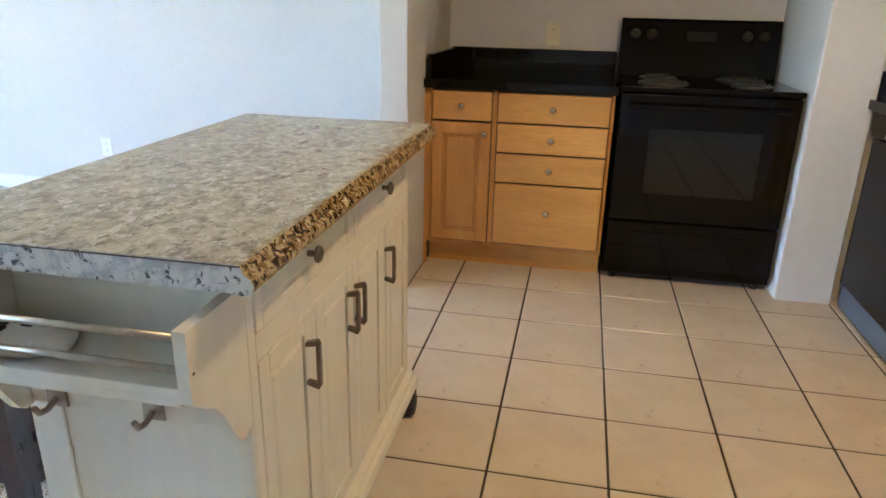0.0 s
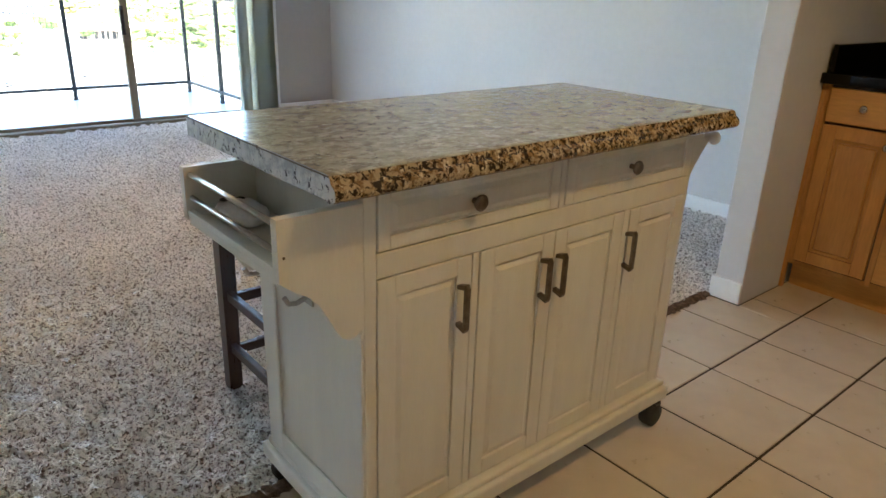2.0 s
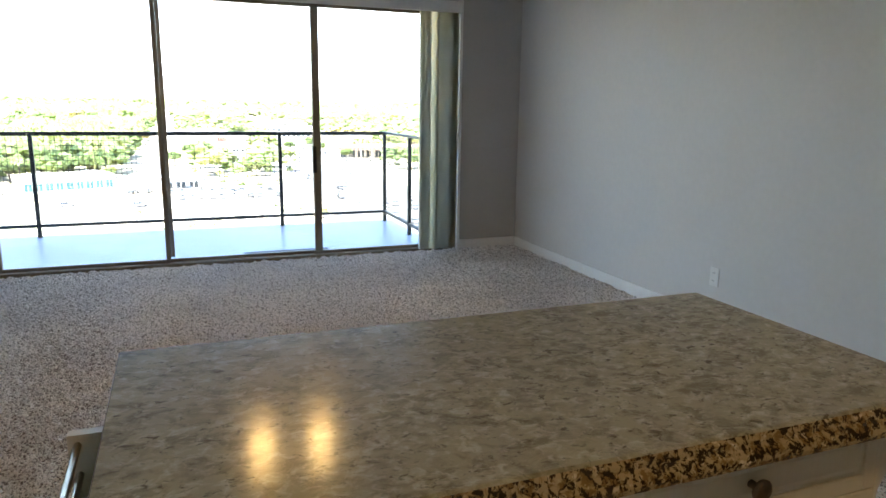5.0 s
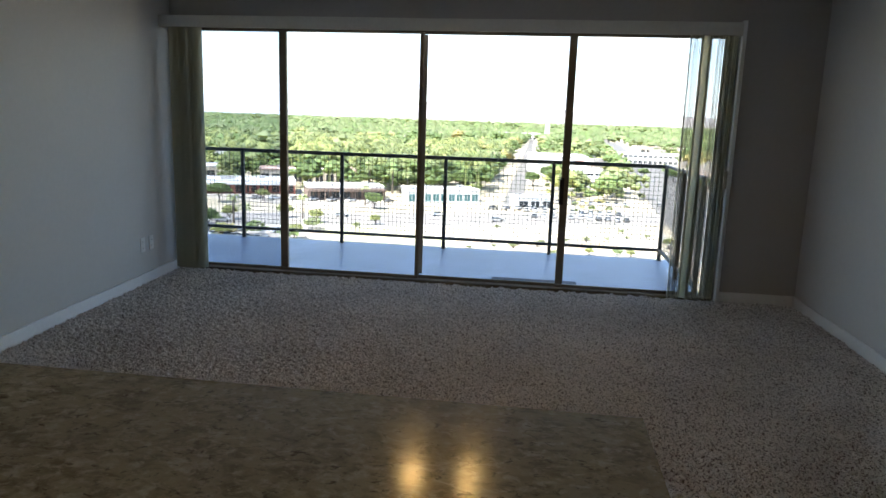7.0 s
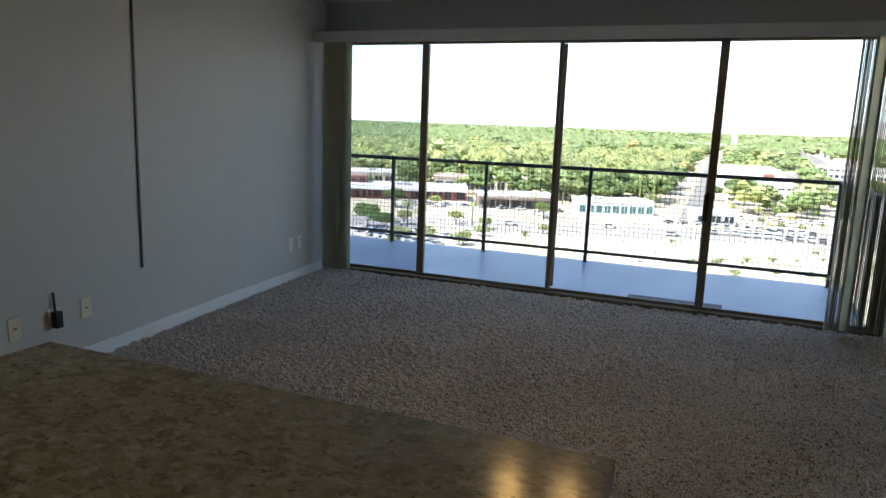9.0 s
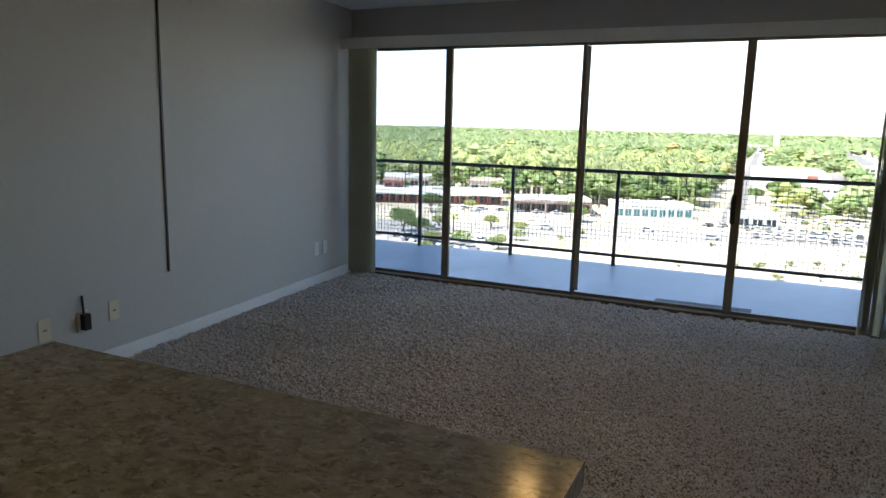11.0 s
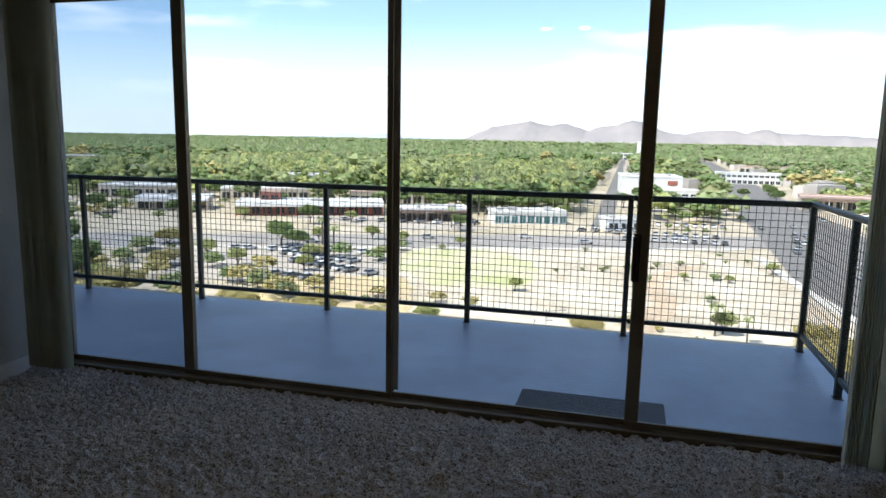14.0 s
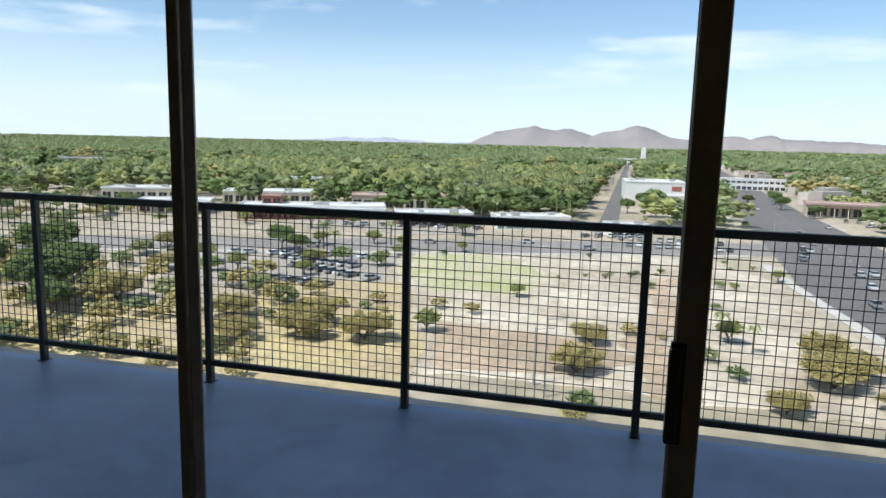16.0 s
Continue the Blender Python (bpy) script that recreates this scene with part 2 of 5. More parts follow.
NICKEL = material("brushed_nickel", (0.42, 0.39, 0.35), 0.34, 1.0, amount=0.12, fine=120, scale=20)
PEWTER = material("aged_pewter", (0.20, 0.17, 0.14), 0.38, 1.0, amount=0.25, fine=90, scale=20)
DARK_WOOD = material("espresso_wood", (0.045, 0.018, 0.013), 0.30, second=(0.03, 0.012, 0.009), scale=3, fine=30, amount=0.2, stretch=(6, 6, 0.8), coat=0.2)
NAVY = material("black_leather", (0.016, 0.018, 0.024), 0.45, amount=0.2, bump=0.3, bump_scale=150, distance=0.001)
RUBBER = material("black_rubber", (0.015, 0.015, 0.015), 0.6, amount=0.2)
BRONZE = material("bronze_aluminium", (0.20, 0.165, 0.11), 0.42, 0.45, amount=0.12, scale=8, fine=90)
# lighter copy of BRONZE, daylight on the strip put into its colour
BRONZE_LIT = material("bronze_aluminium_lit", (0.34, 0.31, 0.26), 0.38, 0.8, amount=0.12, scale=8, fine=90)
VANE = material("vinyl_blind", (0.74, 0.71, 0.58), 0.68, amount=0.05, scale=4, fine=40)


def let_light_through(m, share, colour):
    nt = m.node_tree
    out, p = nt.nodes["Material Output"], nt.nodes["Principled BSDF"]
    tl, mix = nt.nodes.new("ShaderNodeBsdfTranslucent"), nt.nodes.new("ShaderNodeMixShader")
    tl.inputs[0].default_value, mix.inputs[0].default_value = (*colour, 1), share
    nt.links.new(p.outputs[0], mix.inputs[1])
    nt.links.new(tl.outputs[0], mix.inputs[2])
    nt.links.new(mix.outputs[0], out.inputs["Surface"])


let_light_through(VANE, 0.4, (0.80, 0.77, 0.60))
VALANCE = material("vinyl_valance", (0.66, 0.65, 0.60), 0.5, amount=0.05, scale=4, fine=40)
GLASS = glass_material("window_glass")
SCREENED = glass_material("screened_glass", (0.70, 0.74, 0.78))
RAIL = material("dark_green_rail_paint", (0.028, 0.036, 0.033), 0.5, amount=0.2, scale=8, fine=60)
DECK = material("blue_grey_deck_paint", (0.335, 0.42, 0.58), 0.42, second=(0.26, 0.335, 0.48), scale=1.6, fine=9, amount=0.15, bump=0.15, bump_scale=25, rough_var=0.12)
# unpainted concrete edge; the sun on it is put into this pale colour
DECK_EDGE = material("sunlit_concrete_edge", (0.66, 0.60, 0.48), 0.8, amount=0.12, scale=3)
STUCCO = material("stucco", (0.52, 0.48, 0.42), 0.9, amount=0.1, scale=1.5, fine=20, bump=0.4, bump_scale=50)
MAT_RUBBER = material("grey_door_mat", (0.078, 0.088, 0.112), 0.85, amount=0.15, scale=20, fine=200, bump=0.5, bump_scale=300)
IVORY = material("ivory_plastic", (0.66, 0.60, 0.44), 0.4, amount=0.03)
WHITE_PL = material("white_plastic", (0.72, 0.72, 0.70), 0.4, amount=0.03)
BLACK_PL = material("black_plastic", (0.012, 0.012, 0.012), 0.4, amount=0.1)
CLOTH = material("white_cotton", (0.72, 0.70, 0.66), 0.9, amount=0.08, scale=12, fine=150, bump=0.3)
GLOW = glow_material("lit_bulb", (1.0, 0.62, 0.25), 14.0)
DRYLAND = material("desert_ground", (0.48, 0.40, 0.30), 0.95, second=(0.33, 0.28, 0.175), scale=0.02, fine=0.25, amount=0.28)
LOT = material("pale_gravel", (0.60, 0.52, 0.395), 0.95, second=(0.44, 0.36, 0.255), scale=0.06, fine=0.45, amount=0.30)
GOLD = material("dry_grass_ground", (0.52, 0.42, 0.21), 0.95, second=(0.42, 0.31, 0.20), scale=0.05, fine=0.7, amount=0.3)
DIRT = material("reddish_dirt", (0.47, 0.35, 0.235), 0.95, second=(0.38, 0.29, 0.19), scale=0.08, fine=0.6, amount=0.3)
GRASS = material("grass_patch", (0.38, 0.385, 0.17), 0.95, second=(0.58, 0.50, 0.35), scale=0.10, fine=0.9, amount=0.25)
ASPHALT = material("asphalt", (0.175, 0.16, 0.145), 0.9, amount=0.15, scale=0.05, fine=0.7)
MID_ROAD = material("street_asphalt", (0.29, 0.26, 0.23), 0.9, amount=0.14, scale=0.05, fine=0.6)
PALE_ROAD = material("worn_asphalt", (0.42, 0.365, 0.30), 0.9, amount=0.14, scale=0.05, fine=0.6)
CONCRETE = material("pavement_concrete", (0.58, 0.54, 0.47), 0.9, amount=0.1, scale=0.2, fine=2)
LINE = material("road_line_paint", (0.70, 0.68, 0.60), 0.8, amount=0.1)
LEAF = [material("leaf_" + n, c, 0.7, second=s, scale=0.02, fine=0.5, amount=0.2, random_by="island", spread=0.5, spec=0.25) for n, c, s in (
    ("olive", (0.325, 0.36, 0.18), (0.195, 0.23, 0.115)), ("green", (0.225, 0.30, 0.12), (0.135, 0.195, 0.078)),
    ("gold", (0.45, 0.465, 0.185), (0.34, 0.365, 0.14)), ("dry", (0.60, 0.49, 0.22), (0.48, 0.39, 0.17)))]
for m in LEAF:
    let_light_through(m, 0.38, (0.52, 0.56, 0.23))
BARK = material("bark", (0.16, 0.12, 0.09), 0.9, amount=0.3, scale=3)
WHITE_WALL = material("white_stucco", (0.72, 0.70, 0.66), 0.9, amount=0.08, scale=0.2, fine=2)
CREAM_WALL = material("cream_stucco", (0.58, 0.50, 0.40), 0.9, amount=0.1, scale=0.2, fine=2)
RED_WALL = material("brick_red_stucco", (0.33, 0.12, 0.085), 0.9, amount=0.15, scale=0.3, fine=2)
BROWN_WALL = material("brown_stucco", (0.20, 0.14, 0.11), 0.9, amount=0.15, scale=0.3, fine=2)
PINK_ROOF = material("pinkish_roof", (0.50, 0.36, 0.30), 0.9, amount=0.12, scale=0.1, fine=1)
WHITE_ROOF = material("white_roof", (0.70, 0.68, 0.65), 0.85, amount=0.1, scale=0.08, fine=1)
GREY_ROOF = material("grey_roof", (0.42, 0.40, 0.38), 0.85, amount=0.12, scale=0.08, fine=1)
SUBURB = material("suburb_roofs", (0.55, 0.49, 0.44), 0.9, amount=0.1, scale=0.1, fine=1, random_by="island", spread=0.4)
TEAL = material("teal_panel", (0.035, 0.12, 0.13), 0.5, amount=0.1, scale=0.5, fine=3)
DARK_GLASS = material("dark_shop_glass", (0.03, 0.035, 0.04), 0.15, amount=0.2)
CAR_PAINT = material("car_paint", (0.62, 0.61, 0.60), 0.3, amount=0.05, random_by="object", spread=0.85, coat=0.6)
CAR_RED = material("dark_car_paint", (0.07, 0.05, 0.06), 0.3, amount=0.05, random_by="object", spread=0.5, coat=0.6)
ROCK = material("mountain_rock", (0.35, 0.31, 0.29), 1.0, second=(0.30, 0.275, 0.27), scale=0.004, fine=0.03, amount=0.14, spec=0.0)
# paler and bluer than ROCK: distance haze put into the colour
ROCK_HAZED = material("far_ridge_rock_hazed", (0.42, 0.44, 0.50), 1.0, amount=0.05, scale=0.004, fine=0.03, spec=0.0)


# ---- building blocks ----
def to_mesh(name, bm, mat, smooth=False):
    me = bpy.data.meshes.new(name)
    bmesh.ops.recalc_face_normals(bm, faces=bm.faces)
    bm.to_mesh(me)
    bm.free()
    for m in (mat if isinstance(mat, (list, tuple)) else [mat]):
        me.materials.append(m)
    if smooth:
        me.polygons.foreach_set("use_smooth", [True] * len(me.polygons))
    return me


def part(name, bm, mat, parent=None, label="", smooth=False, kind=""):
    ob = new(name, to_mesh(name, bm, mat, smooth))
    if parent is not None:
        ob.parent = parent
    return tagged(ob, label=label, kind=kind)


def thing(name, label, category, group="", loc=(0, 0, 0), kind=""):
    ob = new(name)
    ob.location = loc
    ob.empty_display_size = 0.1
    return tagged(ob, label=label, category=category, group=group, kind=kind)


def B():
    return bmesh.new()


def box(bm, x0, x1, y0, y1, z0, z1, bevel=0.0, segs=1):
    m = Matrix.Translation(((x0 + x1) / 2, (y0 + y1) / 2, (z0 + z1) / 2)) @ Matrix.Diagonal((abs(x1 - x0), abs(y1 - y0), abs(z1 - z0), 1))
    vs = bmesh.ops.create_cube(bm, size=1, matrix=m)["verts"]
    if bevel:
        es = list({e for v in vs for e in v.link_edges})
        bmesh.ops.bevel(bm, geom=es, offset=bevel, segments=segs, affect="EDGES", profile=0.5)
    return bm


def rod(bm, a, b, r, n=12, r2=None):
    a, b = Vector(a), Vector(b)
    d = b - a
    m = Matrix.Translation((a + b) / 2) @ d.to_track_quat("Z", "Y").to_matrix().to_4x4()
    bmesh.ops.create_cone(bm, cap_ends=True, segments=n, radius1=r, radius2=r if r2 is None else r2, depth=d.length, matrix=m)
    return bm


def prism(bm, pts, axis, lo, hi):
    """A flat outline pushed through along an axis: 0 x (pts are y, z), 1 y (pts are x, z), 2 z (pts are x, y)."""
    def at(p, v):
        return {0: (v, p[0], p[1]), 1: (p[0], v, p[1]), 2: (p[0], p[1], v)}[axis]
    a, b = [bm.verts.new(at(p, lo)) for p in pts], [bm.verts.new(at(p, hi)) for p in pts]
    bm.faces.new(a), bm.faces.new(b[::-1])
    for i in range(len(pts)):
        j = (i + 1) % len(pts)
        bm.faces.new((a[i], b[i], b[j], a[j]))
    return bm


def lathe(bm, profile, centre=(0, 0, 0), axis="Z", n=16):
    rings = []
    for r, h in profile:
        ring = []
        for i in range(n):
            a = 2 * math.pi * i / n
            c, s = r * math.cos(a), r * math.sin(a)
            p = {"Z": (c, s, h), "X": (h, c, s), "Y": (c, h, s)}[axis]
            ring.append(bm.verts.new(Vector(centre) + Vector(p)))
        rings.append(ring)
    for a, b in zip(rings, rings[1:]):
        for i in range(n):
            j = (i + 1) % n
            bm.faces.new((a[i], a[j], b[j], b[i]))
    bm.faces.new(rings[0]), bm.faces.new(rings[-1])
    return bm


def structure(name, bm, mat, label, category, smooth=False):
    ob = part(name, bm, mat, smooth=smooth)
    return tagged(ob, label=label, category=category, kind="structure")


def array_mesh(name, verts, tris, mats, mat_index=None, smooth=False):
    me = bpy.data.meshes.new(name)
    me.vertices.add(len(verts))
    me.vertices.foreach_set("co", np.asarray(verts, np.float32).ravel())
    k = tris.shape[1]
    me.loops.add(tris.size)
    me.loops.foreach_set("vertex_index", tris.astype(np.int32).ravel())
    me.polygons.add(len(tris))
    me.polygons.foreach_set("loop_start", np.arange(0, tris.size, k, dtype=np.int32))
    me.polygons.foreach_set("loop_total", np.full(len(tris), k, np.int32))
    if mat_index is not None:
        me.polygons.foreach_set("material_index", mat_index.astype(np.int32))
    me.polygons.foreach_set("use_smooth", np.full(len(tris), smooth))
    for m in mats:
        me.materials.append(m)
    me.update(calc_edges=True)
    me.validate()
    return me


# ---- the flat: plan ----
XW, XG = -5.38, -5.42            # room face of the window wall, plane of the glass
YS, YN = -1.02, 4.24             # south and north walls
XE, H = 2.02, 2.44
Y0, Y1, ZT = -0.92, 3.60, 2.145    # window opening
PX0, PX1, PY = -0.622, -0.502, 3.225  # partition
KY = 4.17                        # kitchen back wall
CX = -0.63                       # where carpet meets tile

bm = B()
box(bm, XW - 0.16, XW, YS - 0.12, Y0, -0.1, H)
box(bm, XW - 0.16, XW, Y1, YN + 0.12, -0.1, H)
box(bm, XW - 0.16, XW, Y0, Y1, ZT, H)
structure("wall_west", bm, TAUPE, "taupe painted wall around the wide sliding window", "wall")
SLANT = 0.08


def south(x, off=0.0):
    """The room face of the south wall, which is a little out of square."""
    return YS + SLANT * (x - XW) + off


structure("wall_south", prism(B(), [(XW, south(XW)), (XE, south(XE)), (XE, YS - 0.12), (XW, YS - 0.12)], 2, -0.1, H), SOUTH_PAINT, "plain painted living room wall, darker grey than the north one", "wall")
structure("wall_north", box(B(), XW, PX0, YN, YN + 0.12, -0.1, H), PAINT, "plain pale grey painted living room wall", "wall")
structure("wall_partition", box(B(), PX0, PX1, PY, YN + 0.12, -0.1, H, 0.004), PAINT, "end of the partition wall between kitchen and living room", "wall")
structure("wall_kitchen", box(B(), PX1, XE, KY, KY + 0.19, -0.1, H), PAINT, "painted wall behind the kitchen counter", "wall")
structure("wall_stub", box(B(), 1.155, 1.39, 3.49, KY, -0.1, H, 0.004), PAINT, "white painted wall stub beside the cooker", "wall")
structure("wall_nook", box(B(), 1.39, XE, 3.53, KY, -0.1, H), PAINT, "painted wall above the dark worktop", "wall")
structure("wall_east", box(B(), XE, XE + 0.12, YS - 0.12, KY + 0.19, -0.1, H), PAINT, "plain painted kitchen wall", "wall")
structure("ceiling", box(B(), XW - 0.16, XE + 0.12, YS - 0.12, YN + 0.12, H, H + 0.12), CEIL, "flat off-white ceiling", "ceiling")
structure("slab", box(B(), XW, XE + 0.12, YS - 0.12, YN + 0.12, -0.20, -0.012), CONCRETE, "concrete floor slab", "floor")
# storeys out of view, added so that they block the sun from the balcony
structure("facade_shading_above", box(B(), XW - 0.16, XE + 0.12, -9, 12, H + 0.12, 9.0), STUCCO, "unseen storeys added above the flat, shading the balcony", "wall")
bm = B()
box(bm, XW - 0.16, XW - 0.002, -9, YS - 0.12, -28, H + 0.12)
box(bm, XW - 0.16, XW - 0.002, YN + 0.12, 12, -28, H + 0.12)
structure("facade_beside", bm, STUCCO, "outer wall of the tower beside the window", "wall")
structure("facade_below", box(B(), XW - 0.16, XE + 0.12, -9, 12, -30, -0.21), STUCCO, "outer wall of the tower below the flat", "wall")


def baseboard(name, x0, x1, y0, y1):
    structure(name, box(B(), x0, x1, y0, y1, 0.0, 0.092, 0.003), TRIM, "white painted baseboard", "baseboard")


structure("baseboard_south", prism(B(), [(XW + 0.002, south(XW, 0.0002)), (CX, south(CX, 0.0002)), (CX, south(CX, 0.014)), (XW + 0.002, south(XW, 0.014))], 2, 0.0, 0.092), TRIM, "white painted baseboard", "baseboard")
baseboard("baseboard_north", XW + 0.016, PX0 - 0.002, YN - 0.014, YN)
baseboard("baseboard_west", XW, XW + 0.014, Y1 + 0.046, YN - 0.001)
baseboard("baseboard_partition", PX0 - 0.012, PX1 + 0.002, PY - 0.013, PY)
baseboard("baseboard_partition_side", PX0 - 0.013, PX0, PY + 0.001, YN - 0.016)

# carpet, one sheet with raised tufts, two ripples and a frayed edge at the tiles
def smooth_noise(rng, nx, ny, cell, celly=None):
    celly = celly or cell
    gx, gy = int(nx / cell) + 3, int(ny / celly) + 3
    g = rng.random((gx, gy))
    x, y = np.arange(nx) / cell, np.arange(ny) / celly
    xi, yi = x.astype(int), y.astype(int)
    fx, fy = (x - xi)[:, None], (y - yi)[None, :]
    fx, fy = fx * fx * (3 - 2 * fx), fy * fy * (3 - 2 * fy)
    a, b = g[xi][:, yi], g[xi + 1][:, yi]
    c, d = g[xi][:, yi + 1], g[xi + 1][:, yi + 1]
    return (a * (1 - fx) + b * fx) * (1 - fy) + (c * (1 - fx) + d * fx) * fy


def make_carpet():
    rng = np.random.default_rng(4)
    step = 0.0092
    nx, ny = int((CX - XW) / step) + 1, int((YN - YS) / step) + 1
    xs, ys = np.linspace(XW + 0.001, CX, nx), np.linspace(YS + 0.001, YN - 0.001, ny)
    h = 0.020 * smooth_noise(rng, nx, ny, 1.2, 1.7) + 0.022 * smooth_noise(rng, nx, ny, 1.9, 2.5) - 0.018 + 0.006 * smooth_noise(rng, nx, ny, 22) + 0.004 * rng.random((nx, ny))
    X, Y = np.meshgrid(xs, ys, indexing="ij")
    for (ax, ay), (bx, by), hh, wd in (((-4.12, 2.88), (-3.92, 3.75), 0.03, 0.03), ((-4.25, 3.1), (-4.22, 3.95), 0.014, 0.03),
                                       ((-3.53, -0.72), (-3.50, -0.25), 0.02, 0.03)):
        t = np.clip(((X - ax) * (bx - ax) + (Y - ay) * (by - ay)) / ((bx - ax) ** 2 + (by - ay) ** 2), 0, 1)
        d = np.hypot(X - ax - t * (bx - ax), Y - ay - t * (by - ay))
        h += hh * np.exp(-(d / wd) ** 2)
    X[-1, :] += 0.012 * (rng.random(ny) - 0.5)
    X[1:-1, 1:-1] += 0.006 * (rng.random((nx - 2, ny - 2)) - 0.5)
    Y[1:-1, 1:-1] += 0.006 * (rng.random((nx - 2, ny - 2)) - 0.5)
    h[-1, :] = -0.012
    h[-2, :] = 0.004 + 0.006 * rng.random(ny)
    v = np.stack([X.ravel(), Y.ravel(), h.ravel()], 1)
    i = (np.arange(nx - 1)[:, None] * ny + np.arange(ny - 1)[None, :]).ravel()
    q = np.stack([i, i + ny, i + ny + 1, i + 1], 1)
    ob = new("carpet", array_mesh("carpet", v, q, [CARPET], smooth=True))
    tagged(ob, "thick beige-grey shag carpet with a few ripples", "carpet", kind="structure")


make_carpet()


def carpet_edge():
    """The frayed brown backing where the carpet ends."""
    r = random.Random(9)
    bm = B()
    n = 420
    rows = []
    for i in range(n + 1):
        y = -0.6 + (PY - 0.016 + 0.6) * i / n
        w0, w1 = r.uniform(-0.010, 0.006), r.uniform(-0.008, 0.012)
        rows.append([bm.verts.new((CX - 0.035 + w0, y, 0.001)), bm.verts.new((CX - 0.016, y, r.uniform(0.010, 0.020))), bm.verts.new((CX + 0.006, y, r.uniform(0.006, 0.014))), bm.verts.new((CX + 0.014 + w1, y, 0.0012))])
    for a, b in zip(rows, rows[1:]):
        for k in range(3):
            bm.faces.new((a[k], a[k + 1], b[k + 1], b[k]))
    structure("carpet_edge", bm, material("frayed_backing", (0.17, 0.12, 0.085), 0.95, amount=0.5, scale=60, fine=220, bump=0.6), "frayed brown edge of the carpet at the tiles", "carpet")


carpet_edge()

tile_floor = structure("floor", box(B(), CX + 0.001, XE, YS, KY, -0.0115, -0.003), GROUT, "kitchen floor of beige square tiles with dark joints", "floor")


# ---- window ----
bm = B()
box(bm, XG - 0.05, XW + 0.012, Y0, Y1, -0.01, 0.032, 0.003)
box(bm, XG - 0.05, XW - 0.002, Y0, Y1, ZT - 0.035, ZT, 0.003)
box(bm, XG - 0.05, XW - 0.002, Y0, Y0 + 0.035, 0.033, ZT - 0.036, 0.003)
box(bm, XG - 0.05, XW - 0.002, Y1 - 0.035, Y1, 0.033, ZT - 0.036, 0.003)
window = thing("window_1", "wide sliding glass door wall in a bronze aluminium frame, closed", "window", kind="structure")
part("window_frame", bm, BRONZE, window)
casing = box(B(), XW, XW + 0.055, Y1 + 0.016, Y1 + 0.045, 0.0, 2.20, 0.003)
part("casing", casing, TRIM, window, "white painted side casing")
PANES = [(-0.92, -0.008, 0.0, 0.03, 0.068), (-0.074, 1.162, 0.018, 0.066, 0.030), (1.132, 2.400, 0.0, 0.036, 0.064), (2.338, 3.60, 0.018, 0.060, 0.05)]
for y0, y1, dx, wl, wr in PANES:
    lo, hi = y0, y1
    lo, hi = max(lo, Y0 + 0.036), min(hi, Y1 - 0.036)
    xa, xb = XG - 0.03 + dx, XG - 0.012 + dx
    door = part("sliding_panel", box(box(B(), xa, xb, lo, hi, 0.034, 0.062, 0.002), xa, xb, lo, hi, ZT - 0.07, ZT - 0.037, 0.002), BRONZE, window)
    part("stile", box(B(), xa, xb, lo, lo + wl, 0.0625, ZT - 0.0705, 0.003), BRONZE, door)
    part("stile", box(B(), xa, xb, hi - wr, hi, 0.0625, ZT - 0.0705, 0.003), BRONZE, door)
    pane = part("pane", box(B(), (xa + xb) / 2 - 0.003, (xa + xb) / 2 + 0.003, lo + wl, hi - wr, 0.0625, ZT - 0.0705), GLASS if y0 > -0.5 else SCREENED, door, "clear glass")
    pane.visible_shadow = False
part("meeting_strip", box(B(), XG - 0.0115, XG - 0.002, 1.1685, 1.198, 0.08, ZT - 0.075, 0.002), BRONZE_LIT, window, "pale aluminium strip, daylight in its colour")
bm = box(B(), XG + 0.008, XG + 0.034, 2.326, 2.350, 0.745, 0.948, 0.005, 2)
box(bm, XG - 0.0115, XG + 0.0075, 2.330, 2.362, 0.735, 0.958, 0.002)
part("door_handle", bm, BLACK_PL, window, "black door pull")
bm = box(B(), XW + 0.001, XW + 0.05, Y1 - 0.012, Y1 + 0.0155, 0.93, 1.07, 0.005, 2)
part("door_latch", bm, NICKEL, window, "small metal latch")

valance = thing("valance", "long off-white vinyl valance over the window", "valance", loc=(-5.22, 1.315, 2.068))
bm = box(B(), 0.045, 0.055, -2.325, 2.26, 0.0, 0.095, 0.003)
box(bm, -0.16, 0.045, -2.325, -2.315, 0.0, 0.095)
box(bm, -0.16, 0.045, 2.25, 2.26, 0.0, 0.095)
part("board", bm, VALANCE, valance)
part("head_rail", box(B(), -0.03, 0.02, -2.31, 2.245, 0.02, 0.06, 0.004), VALANCE, valance)


def vane_mesh():
    bm = B()
    n, w, hgt = 6, 0.089, 2.03
    rows = []
    for z in (0.0, hgt):
        rows.append([bm.verts.new((-w / 2 + w * i / n, 0.006 * math.sin(math.pi * i / n), z)) for i in range(n + 1)])
    for i in range(n):
        bm.faces.new((rows[0][i], rows[0][i + 1], rows[1][i + 1], rows[1][i]))
    bmesh.ops.solidify(bm, geom=bm.faces[:], thickness=0.0012)
    return to_mesh("vane", bm, VANE, True)


VANE_MESH = vane_mesh()
rng = random.Random(7)


def blind(label, ys, angles, y_origin):
    b = thing("vertical_blind", label, "blind", group="vertical blinds at the window", loc=(-5.22, y_origin, 0.0))
    for y, a in zip(ys, angles):
        v = new("vane", VANE_MESH)
        v.parent = b
        v.location, v.rotation_euler = (rng.uniform(-0.004, 0.004), y - y_origin, 0.055), (0, 0, radians(a))
    return b


